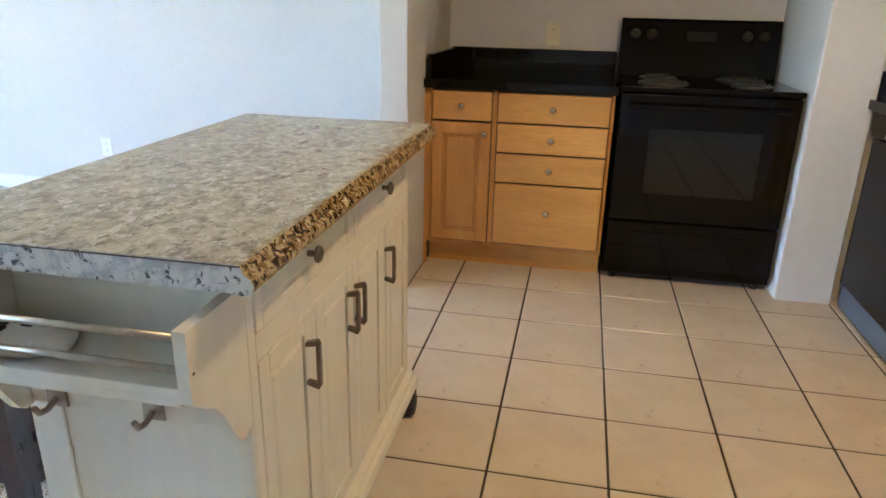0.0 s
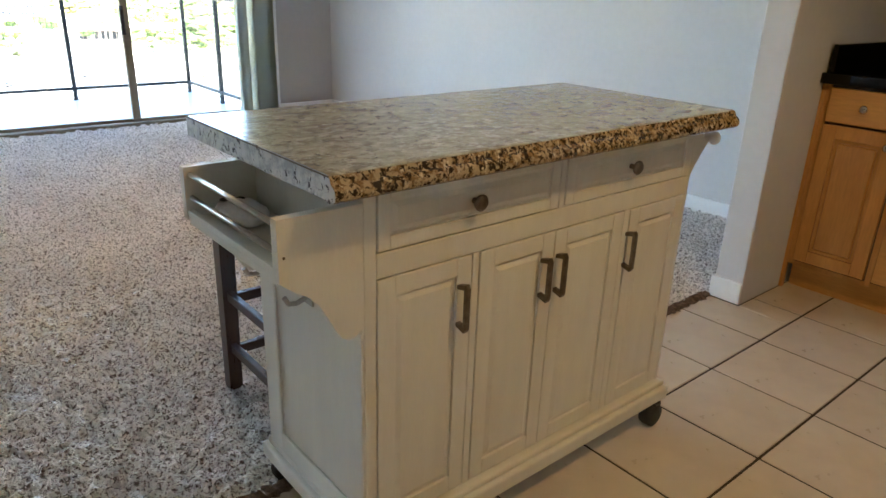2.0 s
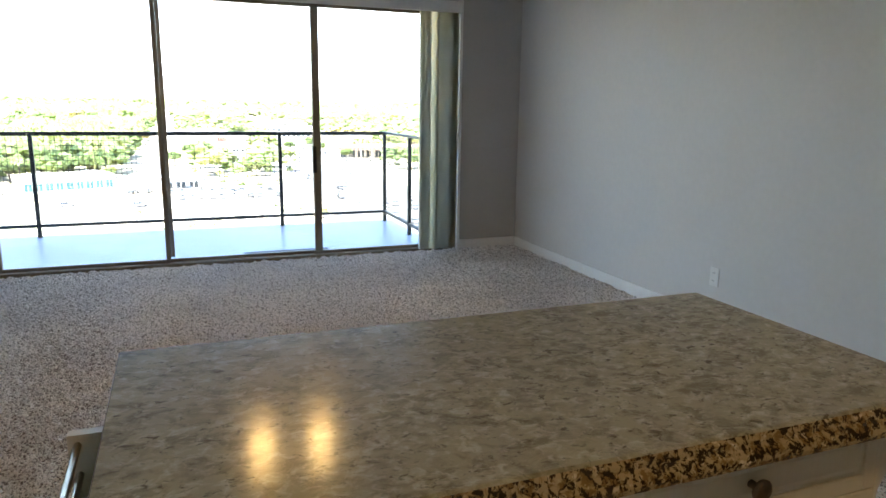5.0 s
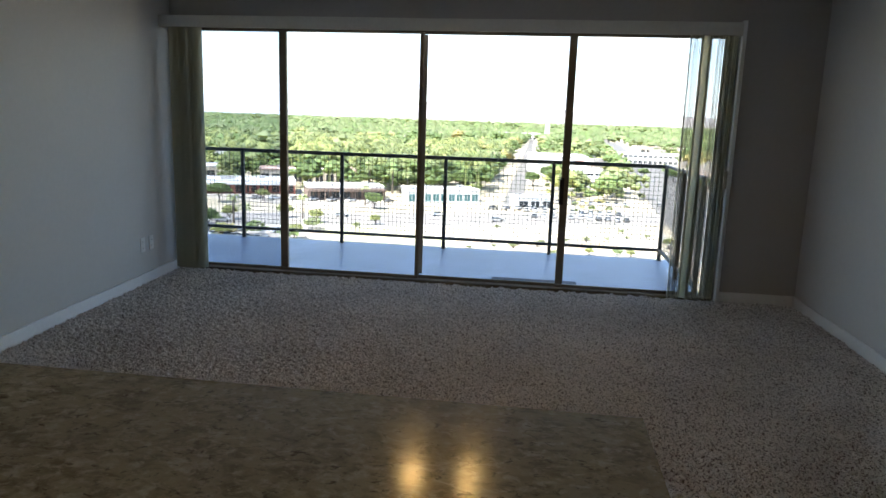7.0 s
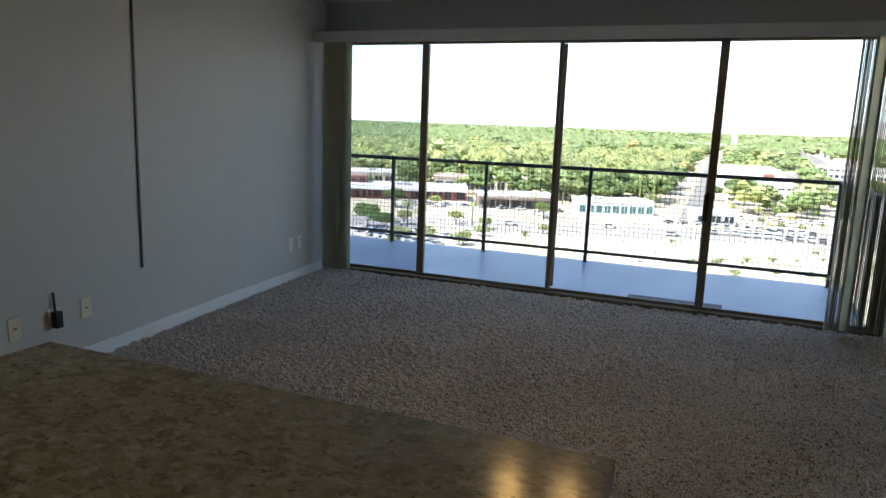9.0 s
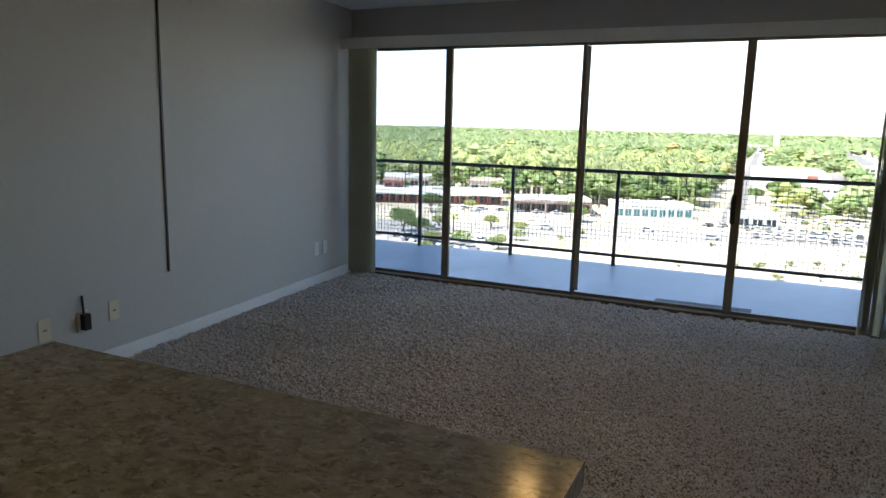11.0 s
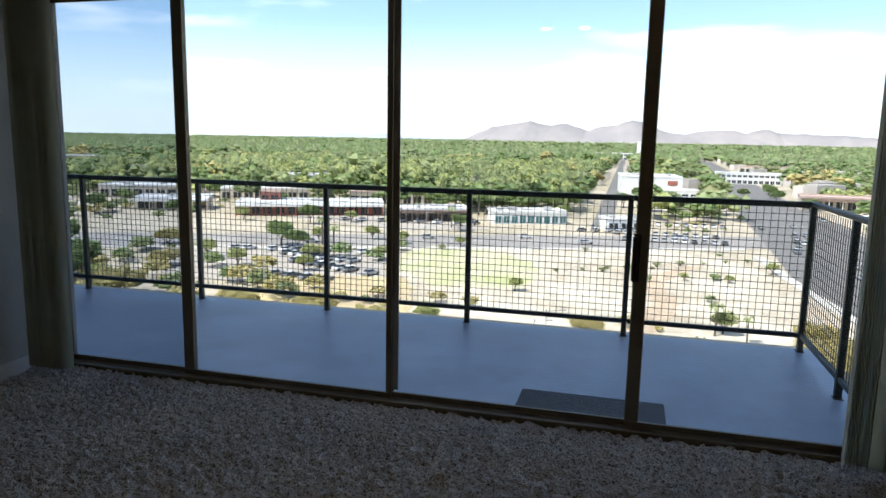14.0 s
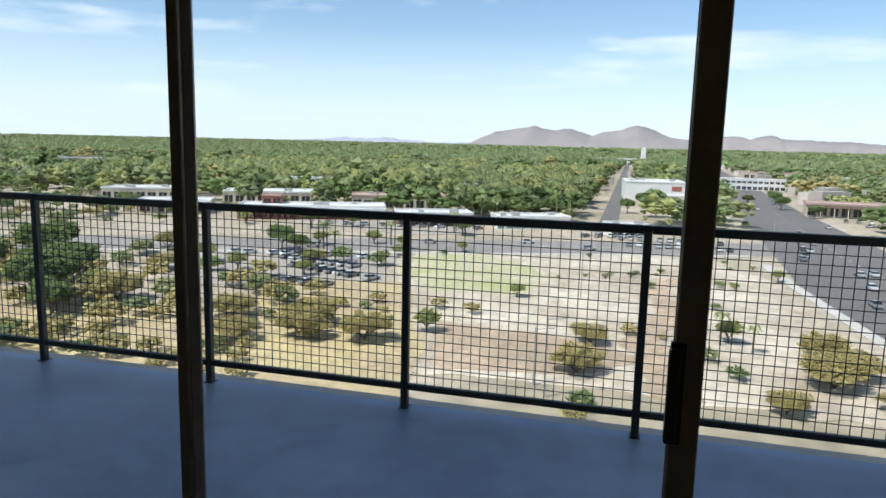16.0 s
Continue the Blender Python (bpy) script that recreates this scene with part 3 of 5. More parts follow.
blind("cream vertical blind vanes stacked at the window's wall end", [-0.90 + 0.0215 * i for i in range(10)], [rng.uniform(-62, -54) for _ in range(10)], -0.85)
ry = [3.215 + 0.0100 * i for i in range(10)] + [3.335] + [3.360 + 0.0102 * i for i in range(20)]
blind("cream vertical blind vanes drawn together at the window jamb", ry, [rng.uniform(-13, -9.5) for _ in range(10)] + [48] + [rng.uniform(-13, -9.5) for _ in range(20)], 3.37)


# ---- balcony ----
ZB = -0.035
RX = -7.28
structure("balcony_floor", box(B(), -7.335, XW - 0.161, -6.0, 3.60, ZB - 0.2, ZB), DECK, "blue-grey painted concrete balcony floor", "balcony")
structure("balcony_edge", box(B(), -7.43, -7.336, -6.0, 3.60, ZB - 0.2, ZB - 0.006, 0.004), DECK_EDGE, "bare concrete edge of the balcony, sunlight in its pale colour", "balcony")
# upper slab is never in view; added to keep the balcony in shade
structure("balcony_shade_slab", box(B(), -7.43, XW - 0.161, -6.0, 3.75, 2.62, 2.80), STUCCO, "unseen slab added above the balcony to shade it", "balcony")

railing = thing("railing", "dark painted metal balcony railing filled with square wire mesh", "railing", loc=(RX, 0, ZB))
post_y = [-0.057 + 1.186 * k for k in range(-4, 4)]


def wire_panel(name, a, b, z0, z1, parent, label=""):
    """Welded mesh between two posts: upright and level wires."""
    a, b = Vector(a), Vector(b)
    d = b - a
    n = max(2, round(d.length / 0.0475))
    bm = B()
    t = 0.0019
    along = d.normalized()
    side = Vector((-along.y, along.x, 0))
    def bar(p, q, u, v):
        vs = [bm.verts.new(e + s * u + w * v) for e in (p, q) for s, w in ((-1, -1), (1, -1), (1, 1), (-1, 1))]
        for i in range(4):
            j = (i + 1) % 4
            bm.faces.new((vs[i], vs[j], vs[4 + j], vs[4 + i]))
    for i in range(1, n):
        p = a + d * i / n
        bar(p + Vector((0, 0, z0)), p + Vector((0, 0, z1)), along * t, side * t)
    m = round((z1 - z0) / 0.0475)
    for k in range(1, m):
        z = z0 + (z1 - z0) * k / m
        off = side * 0.0037
        bar(a + off + Vector((0, 0, z)), b + off + Vector((0, 0, z)), Vector((0, 0, t)), side * t)
    return part(name, bm, RAIL, parent, label)


for y in post_y:
    post = part("post", box(B(), -0.019, 0.019, y - 0.019, y + 0.019, 0.004, 1.012, 0.003), RAIL, railing)
    part("foot_plate", box(B(), -0.032, 0.032, y - 0.026, y + 0.026, 0.0, 0.0035), RAIL, post)
for ya, yb in zip(post_y, post_y[1:]):
    part("top_rail", box(B(), -0.021, 0.021, ya + 0.0195, yb - 0.0195, 1.00, 1.04, 0.004), RAIL, railing)
    part("bottom_rail", box(B(), -0.016, 0.016, ya + 0.0195, yb - 0.0195, 0.10, 0.132, 0.003), RAIL, railing)
    wire_panel("wire_mesh", (0, ya + 0.019, 0), (0, yb - 0.019, 0), 0.132, 1.0, railing)
for y in post_y:
    part("cap", box(B(), -0.021, 0.021, y - 0.019, y + 0.019, 1.0125, 1.04, 0.003), RAIL, railing)
ye = post_y[-1]
xs_side = [0.0, 0.92, 1.72]
for x in xs_side[1:]:
    post = part("post", box(B(), x - 0.019, x + 0.019, ye - 0.019, ye + 0.019, 0.004, 1.012, 0.003), RAIL, railing)
    part("foot_plate", box(B(), x - 0.032, x + 0.032, ye - 0.026, ye + 0.026, 0.0, 0.0035), RAIL, post)
for xa, xb in zip(xs_side, xs_side[1:]):
    part("top_rail", box(B(), xa + 0.0215, xb + 0.0185, ye - 0.021, ye + 0.021, 1.00 + 0.0125, 1.04, 0.004), RAIL, railing)
    part("bottom_rail", box(B(), xa + 0.0215, xb - 0.0195, ye - 0.016, ye + 0.016, 0.10, 0.132, 0.003), RAIL, railing)
    wire_panel("wire_mesh", (xa + 0.019, ye, 0), (xb - 0.019, ye, 0), 0.132, 1.0, railing)

mat_thing = part("door_mat", box(B(), -0.17, 0.17, -0.385, 0.385, 0.0, 0.012, 0.004), MAT_RUBBER)
mat_thing.location = (-5.76, 2.16, ZB)
tagged(mat_thing, "dark blue-grey ribbed door mat on the balcony floor", "mat")


# ---- kitchen cart ----
def shaker(bm, x, y0, y1, z0, z1, t=0.018, rail=0.045, deep=0.007):
    """A framed front that faces +x, its outer face at x."""
    box(bm, x - t, x, y0, y0 + rail, z0, z1, 0.0015)
    box(bm, x - t, x, y1 - rail, y1, z0, z1, 0.0015)
    box(bm, x - t, x, y0 + rail, y1 - rail, z0, z0 + rail, 0.0015)
    box(bm, x - t, x, y0 + rail, y1 - rail, z1 - rail, z1, 0.0015)
    return bm


def raised(x, y0, y1, z0, z1, t=0.018, rail=0.045, deep=0.007):
    """The panel set in a framed front: a thin field with a raised middle."""
    a, b, c, d = y0 + rail, y1 - rail, z0 + rail, z1 - rail
    bm = B()
    loops = []
    for xx, e in ((x - t, 0.0), (x - deep, 0.0), (x - deep, 0.006), (x - deep + 0.005, 0.016)):
        loops.append([bm.verts.new((xx, p, q)) for p, q in ((a + e, c + e), (b - e, c + e), (b - e, d - e), (a + e, d - e))])
    for l0, l1 in zip(loops, loops[1:]):
        for k in range(4):
            bm.faces.new((l0[k], l0[(k + 1) % 4], l1[(k + 1) % 4], l1[k]))
    bm.faces.new(loops[0][::-1]), bm.faces.new(loops[-1])
    return bm


def make_cart():
    c = thing("kitchen_cart", "cream painted kitchen island cart on casters, drawers and doors shut", "kitchen island", loc=(-0.47, 1.74, 0.0))
    ox, oy = -0.47, 1.74

    def P(name, bm, mat, parent=None, label="", smooth=False):
        bmesh.ops.translate(bm, vec=(-ox, -oy, 0), verts=bm.verts)
        return part(name, bm, mat, parent or c, label, smooth)

    XF = -0.255
    # worktop with a double-stepped front edge
    prof = [(-0.785, 0.868), (-0.785, 0.906), (-0.781, 0.910), (-0.216, 0.910), (-0.209, 0.908), (-0.205, 0.902), (-0.203, 0.896), (-0.197, 0.893),
            (-0.192, 0.888), (-0.190, 0.880), (-0.192, 0.872), (-0.199, 0.867), (-0.212, 0.865), (-0.225, 0.868)]
    bm = prism(B(), prof, 1, 1.152, 2.332)
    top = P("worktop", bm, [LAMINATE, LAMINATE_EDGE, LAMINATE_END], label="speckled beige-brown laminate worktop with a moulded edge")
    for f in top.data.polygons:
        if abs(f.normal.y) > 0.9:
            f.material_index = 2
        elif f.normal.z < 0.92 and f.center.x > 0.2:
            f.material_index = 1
    P("end_line", box(B(), -0.786, -0.207, 1.1505, 1.1518, 0.9065, 0.9085), GLAZE_SHADE)
    # case
    P("case", box(B(), -0.655, XF - 0.020, 1.262, 2.230, 0.10, 0.864), CREAM)
    bm = box(B(), -0.665, XF - 0.019, 1.243, 1.262, 0.13, 0.864)
    bm2 = box(B(), -0.665, -0.600, 1.236, 1.243, 0.13, 0.80, 0.002)
    box(bm2, -0.290, XF - 0.001, 1.236, 1.243, 0.13, 0.80, 0.002)
    box(bm2, -0.600, -0.290, 1.236, 1.243, 0.13, 0.185, 0.002)
    P("side_panel", bm, CREAM)
    P("side_frame", bm2, CREAM)
    P("side_panel", box(B(), -0.665, XF - 0.019, 2.2305, 2.250, 0.13, 0.864), CREAM)
    # face frame
    bm = B()
    for y0, y1 in ((1.243, 1.269), (2.240, 2.250)):
        box(bm, XF - 0.018, XF, y0, y1, 0.13, 0.866, 0.0015)
    box(bm, XF - 0.018, XF, 1.2692, 2.2398, 0.693, 0.741, 0.0015)
    box(bm, XF - 0.018, XF, 1.741, 1.757, 0.7412, 0.866, 0.0015)
    for y0, y1 in ((1.498, 1.516), (1.984, 2.006)):
        box(bm, XF - 0.018, XF, y0, y1, 0.134, 0.6928, 0.0015)
    P("face_frame", bm, CREAM)
    # plinth
    bm = box(B(), -0.690, -0.222, 1.222, 2.266, 0.078, 0.118, 0.006, 2)
    box(bm, -0.678, -0.234, 1.234, 2.257, 0.118, 0.134, 0.005, 2)
    P("plinth", bm, CREAM)
    # dark sheet behind fronts: glaze line and shade of the joints as one colour
    P("reveal", box(B(), XF - 0.0185, XF - 0.0125, 1.252, 2.24, 0.134, 0.865), GLAZE_SHADE)
    for y0, y1, ky in ((1.2725, 1.7375, 1.492), (1.7605, 2.238, 1.983)):
        d = P("drawer", shaker(B(), XF + 0.001, y0, y1, 0.744, 0.862, 0.012, 0.026, 0.004), CREAM)
        P("panel", raised(XF + 0.001, y0, y1, 0.744, 0.862, 0.012, 0.026, 0.005), CREAM, d)
        bm = lathe(B(), [(0.006, 0.0), (0.006, 0.012), (0.010, 0.016), (0.016, 0.018), (0.017, 0.022), (0.013, 0.026), (0.004, 0.028)], (XF + 0.001, ky, 0.802), "X", 14)
        P("knob", bm, PEWTER, d, "dark pewter knob")
    for (y0, y1), hy in (((1.2715, 1.4955), 1.464), ((1.5185, 1.7385), 1.702), ((1.7405, 1.9815), 1.751), ((2.0085, 2.2375), 2.004)):
        d = P("door", shaker(B(), XF + 0.001, y0, y1, 0.137, 0.6905, 0.012, 0.038, 0.006), CREAM)
        P("panel", raised(XF + 0.001, y0, y1, 0.137, 0.6905, 0.012, 0.038, 0.006), CREAM, d)
        bm = prism(B(), [(XF, 0.545), (XF + 0.024, 0.538), (XF + 0.029, 0.546), (XF + 0.029, 0.634), (XF + 0.024, 0.642), (XF, 0.635), (XF, 0.626),
                         (XF + 0.021, 0.630), (XF + 0.021, 0.550), (XF, 0.554)], 1, hy - 0.0055, hy + 0.0055)
        P("handle", bm, PEWTER, d, "dark pewter bar handle")
    # bracket sides of the south rack, with their curved lower edge
    curve = [(1.085, 0.838), (1.085, 0.732), (1.097, 0.722), (1.115, 0.708), (1.136, 0.696), (1.154, 0.676), (1.170, 0.648), (1.186, 0.618),
             (1.198, 0.600), (1.210, 0.592), (1.224, 0.594), (1.236, 0.604), (1.2425, 0.606), (1.2425, 0.838)]
    for x0 in (-0.2745, -0.662):
        s = P("rack_side", prism(B(), curve, 0, x0, x0 + 0.019), CREAM)
        if x0 > -0.3:
            P("screw_hole", rod(B(), (x0 + 0.0187, 1.095, 0.774), (x0 + 0.0197, 1.095, 0.774), 0.0026, 8), GLAZE_SHADE, s)
    P("rack_shelf", box(B(), -0.643, -0.2747, 1.089, 1.2425, 0.722, 0.738, 0.001), CREAM)
    P("rack_front", box(B(), -0.643, -0.2747, 1.087, 1.099, 0.7385, 0.752, 0.001), CREAM)
    P("rack_back", box(B(), -0.643, -0.2747, 1.232, 1.2425, 0.7385, 0.838, 0.001), CREAM)
    P("rack_apron", box(B(), -0.643, -0.2747, 1.2225, 1.2350, 0.600, 0.7215, 0.002), CREAM)
    for z in (0.822, 0.775):
        P("rack_rod", rod(B(), (-0.643, 1.098, z), (-0.276, 1.098, z), 0.0055, 10), NICKEL, label="thin metal rod", smooth=True)
    for x in (-0.590, -0.415):
        bm = prism(B(), [(x - 0.016, 0.648), (x - 0.019, 0.600), (x + 0.019, 0.600), (x + 0.016, 0.648)], 1, 1.2170, 1.2220)
        pts = [Vector((x, 1.217, 0.615)), Vector((x, 1.195, 0.607)), Vector((x, 1.178, 0.610)), Vector((x, 1.170, 0.625))]
        for a, b in zip(pts, pts[1:]):
            rod(bm, a, b, 0.005, 8)
        P("hook", bm, NICKEL, label="small metal coat hook")
    # north towel bar
    ncurve = [(2.2505, 0.700), (2.2505, 0.862), (2.345, 0.862), (2.358, 0.845), (2.352, 0.815), (2.330, 0.790), (2.300, 0.755), (2.274, 0.712), (2.262, 0.695)]
    for x0 in (-0.294, -0.662):
        P("towel_bracket", prism(B(), ncurve, 0, x0, x0 + 0.019), CREAM)
    P("towel_bar", rod(B(), (-0.643, 2.335, 0.83), (-0.294, 2.335, 0.83), 0.011, 12), CREAM)
    bm = lathe(B(), [(0.011, 0.0), (0.011, 0.007), (0.007, 0.010), (0.017, 0.018), (0.018, 0.028), (0.011, 0.036), (0.003, 0.038)], (-0.275, 2.335, 0.83), "X", 14)
    P("bar_knob", bm, CREAM, smooth=True)
    # casters
    for x, y in ((-0.238, 2.222), (-0.238, 1.275), (-0.662, 2.222), (-0.662, 1.275)):
        bm = box(B(), x - 0.017, x + 0.017, y - 0.014, y + 0.018, 0.036, 0.0775, 0.003)
        k = P("caster", bm, BLACK_PL, label="black swivel caster")
        P("wheel", lathe(B(), [(0.014, -0.019), (0.033, -0.017), (0.035, -0.009), (0.035, 0.009), (0.033, 0.017), (0.014, 0.019)], (x, y - 0.006, 0.036), "X", 18), RUBBER, k, smooth=True)
    return c


make_cart()
# cotton bag with dark prints in the rack
bag = thing("cotton_bag", "small crumpled white cloth with dark leaf prints in the rack", "cloth", loc=(-0.565, 1.165, 0.739))
bm = B()
bmesh.ops.create_icosphere(bm, subdivisions=3, radius=1.0)
for v in bm.verts:
    n = noise.noise(v.co * 2.3) * 0.35
    v.co = Vector((v.co.x * 0.070, v.co.y * 0.045, max(v.co.z, -0.6) * 0.024 + 0.0145)) * (1 + n * 0.5)
    v.co.z = max(v.co.z, 0.0005)
part("cloth", bm, CLOTH, bag, smooth=True)
for i, (dx, dy, a) in enumerate(((-0.040, -0.004, 20), (-0.018, 0.005, 60), (0.002, -0.006, 10), (-0.028, -0.022, 80))):
    bm = B()
    bmesh.ops.create_uvsphere(bm, u_segments=10, v_segments=6, radius=1, matrix=Matrix.Translation((dx, dy, 0.038)) @ Matrix.Rotation(radians(a), 4, "Z") @ Matrix.Diagonal((0.011, 0.005, 0.004, 1)))
    part("print", bm, BLACK_PL, bag)


# ---- stool ----
def make_stool():
    s = thing("bar_stool", "dark espresso wooden counter stool with black seat beside the cart", "stool", loc=(-0.98, 1.505, 0.0))
    legs = [(-1, -1), (1, -1), (1, 1), (-1, 1)]
    for i, j in legs:
        bm = B()
        vs = []
        for z, r, o in ((0.006, 0.0195, 0.155), (0.57, 0.0225, 0.151)):
            vs.append([bm.verts.new((i * o + a * r, j * (o + 0.012) + b * r, z)) for a, b in ((-1, -1), (1, -1), (1, 1), (-1, 1))])
        for k in range(4):
            bm.faces.new((vs[0][k], vs[0][(k + 1) % 4], vs[1][(k + 1) % 4], vs[1][k]))
        bm.faces.new(vs[0][::-1]), bm.faces.new(vs[1])
        part("leg", bm, DARK_WOOD, s)
    for k in range(4):
        (a, b), (c2, d) = legs[k], legs[(k + 1) % 4]
        for z, o in ((0.13 if k % 2 else 0.15, 0.154), (0.32 if k % 2 == 0 else 0.30, 0.153)):
            p, q = Vector((a * o, b * (o + 0.012), z)), Vector((c2 * o, d * (o + 0.012), z))
            u = (q - p).normalized()
            p, q = p + u * 0.021, q - u * 0.021
            bm = B()
            box(bm, min(p.x, q.x) - (0.0 if abs(u.x) > 0.5 else 0.009), max(p.x, q.x) + (0.0 if abs(u.x) > 0.5 else 0.009),
                min(p.y, q.y) - (0.0 if abs(u.y) > 0.5 else 0.009), max(p.y, q.y) + (0.0 if abs(u.y) > 0.5 else 0.009), z - 0.015, z + 0.015, 0.002)
            part("stretcher", bm, DARK_WOOD, s)
    part("apron", box(B(), -0.155, 0.155, -0.155, 0.155, 0.571, 0.600, 0.003), DARK_WOOD, s)
    bm = box(B(), -0.20, 0.20, -0.20, 0.20, 0.6005, 0.655, 0.022, 3)
    for v in bm.verts:
        v.co.z += 0.35 * v.co.x * v.co.x if v.co.z > 0.62 else 0.0
    part("seat", bm, NAVY, s, smooth=True)


make_stool()


# ---- kitchen run by the partition ----
def crystal_knob(y, x, z, parent, ox, oy):
    bm = lathe(B(), [(0.007, 0.0), (0.006, -0.010), (0.014, -0.016), (0.016, -0.022), (0.011, -0.028), (0.004, -0.030)], (x - ox, y - oy, z), "Y", 12)
    part("knob", bm, CHROME, parent, "small round chrome knob", smooth=True)


def make_base():
    ox, oy = -0.065, 3.87
    c = thing("base_cabinet", "honey maple base cabinet with a panelled door and four drawers", "cabinet", loc=(ox, oy, 0))

    def P(name, bm, mat, parent=None, label=""):
        bmesh.ops.translate(bm, vec=(-ox, -oy, 0), verts=bm.verts)
        return part(name, bm, mat, parent or c, label)

    P("body", box(B(), -0.486, 0.366, 3.580, KY - 0.002, 0.115, 0.872), MAPLE)
    bm = B()
    for x0, x1 in ((-0.486, -0.464), (-0.180, -0.158), (0.352, 0.366)):
        box(bm, x0, x1, 3.561, 3.5795, 0.115, 0.872, 0.001)
    box(bm, -0.464, -0.180, 3.561, 3.5795, 0.115, 0.132)
    box(bm, -0.158, 0.352, 3.561, 3.5795, 0.115, 0.132)
    P("face_frame", bm, MAPLE)
    P("filler", box(B(), -0.5015, -0.4865, 3.561, 3.5795, 0.0, 0.872), MAPLE)
    P("toe_kick", box(B(), -0.486, 0.366, 3.625, 3.640, 0.0, 0.115), MAPLE_H)
    # dark slab so the joints between the fronts carry their shade as colour
    P("shadow_gap", box(B(), -0.463, 0.351, 3.563, 3.5793, 0.133, 0.871), GLAZE_SHADE)
    for x0, x1, z0, z1 in ((-0.460, -0.184, 0.728, 0.862), (-0.154, 0.348, 0.728, 0.862), (-0.154, 0.348, 0.588, 0.720), (-0.154, 0.348, 0.446, 0.580), (-0.154, 0.348, 0.140, 0.438)):
        d = P("drawer", box(B(), x0, x1, 3.543, 3.5625, z0, z1, 0.004, 2), MAPLE_H)
        crystal_knob(3.543, (x0 + x1) / 2, (z0 + z1) / 2 + (0.0 if z0 > 0.2 else 0.02), d, ox, oy)
    bm = B()
    x0, x1, z0, z1, r = -0.460, -0.184, 0.140, 0.718, 0.052
    for a in ((x0, x0 + r, z0, z1), (x1 - r, x1, z0, z1), (x0 + r, x1 - r, z0, z0 + r), (x0 + r, x1 - r, z1 - r, z1)):
        box(bm, a[0], a[1], 3.543, 3.5625, a[2], a[3], 0.002)
    d = P("door", bm, MAPLE)
    bm = box(B(), x0 + r, x1 - r, 3.553, 3.560, z0 + r, z1 - r)
    P("panel", box(bm, x0 + r + 0.012, x1 - r - 0.012, 3.546, 3.556, z0 + r + 0.012, z1 - r - 0.012, 0.008), MAPLE, d)
    crystal_knob(3.543, x1 - 0.028, z1 - 0.05, d, ox, oy)
    w = thing("worktop", "polished black granite worktop with an upstand", "worktop", loc=(ox, 3.85, 0.8725))
    bm = box(B(), -0.4365, 0.4410, -0.325, 0.3185, 0.0, 0.0405, 0.003)
    part("slab", bm, BLACK_STONE, w)
    part("upstand", box(B(), -0.4230, 0.4410, 0.2990, 0.3190, 0.0410, 0.150, 0.002), BLACK_STONE, w)
    part("side_upstand", box(B(), -0.4230, -0.4030, -0.300, 0.2985, 0.0410, 0.146, 0.002), BLACK_STONE, w)


make_base()


def outlet(loc, facing, label, mat=IVORY, kind_of="duplex"):
    """A wall plate; facing is the wall's outward normal: 'y-', 'y+'."""
    o = thing("wall_outlet" if kind_of != "switch" else "cable_plate", label, "outlet", loc=loc)
    s = -1 if facing == "y-" else 1
    o.rotation_euler = (0, 0, math.atan(SLANT) if s > 0 else 0)
    part("plate", box(B(), -0.036, 0.036, 0.0 if s > 0 else -0.006, 0.006 if s > 0 else 0.0, -0.058, 0.058, 0.002), mat, o)
    if kind_of == "duplex":
        for z in (-0.024, 0.024):
            f = part("socket", box(B(), -0.016, 0.016, 0.0062 * s if s > 0 else -0.0085, 0.0085 if s > 0 else -0.0062, z - 0.014, z + 0.014, 0.001), mat, o)
            for dx in (-0.006, 0.006):
                part("slot", box(B(), dx - 0.001, dx + 0.001, 0.0086 * s if s > 0 else -0.0092, 0.0092 if s > 0 else -0.0086, z - 0.004, z + 0.005), BLACK_PL, f)
    else:
        part("jack", box(B(), -0.010, 0.010, 0.0062, 0.0086, -0.003, 0.003), BLACK_PL, o)
    return o


outlet((0.045, KY, 1.098), "y-", "ivory wall outlet above the black upstand")
outlet((-2.74, YN, 0.325), "y-", "white wall outlet low on the pale wall", WHITE_PL)
outlet((-4.73, south(-4.73), 0.325), "y+", "white wall outlet low on the grey wall", WHITE_PL)
outlet((-4.87, south(-4.87), 0.325), "y+", "white wall outlet beside another near the window", WHITE_PL)
outlet((-2.50, south(-2.50), 0.315), "y+", "ivory wall plate with a dark slot", IVORY, "switch")
outlet((-2.05, south(-2.05), 0.315), "y+", "ivory wall plate with a small jack", IVORY, "switch")
outlet((-2.285, south(-2.285), 0.305), "y+", "white wall outlet with a black plug in it", WHITE_PL)
plug = thing("power_adapter", "black power adapter plugged in with its lead rising", "adapter", loc=(-2.285, south(-2.285), 0.305))
part("body", box(B(), -0.022, 0.022, 0.0095, 0.047, -0.045, 0.045, 0.005, 2), BLACK_PL, plug)
part("lead", rod(B(), (0.0, 0.014, 0.046), (0.002, 0.010, 0.145), 0.0065, 8), BLACK_PL, plug)
cord = thing("hanging_cable", "black cord hanging down the grey wall to a pale wire", "cable", loc=(-2.945, south(-2.945), 0.0))
part("cord", box(box(B(), -0.008, 0.008, 0.0005, 0.010, 0.46, 1.5, 0.002), -0.008, 0.008, 0.0005, 0.010, 1.5, H - 0.002, 0.002), BLACK_PL, cord)
bm = B()
pts = [(0.0, 0.004, 0.458), (0.10, 0.004, 0.440), (0.30, 0.004, 0.412), (0.50, 0.004, 0.405), (0.56, 0.004, 0.35)]
for a, b in zip(pts, pts[1:]):
    rod(bm, a, b, 0.0022, 6)
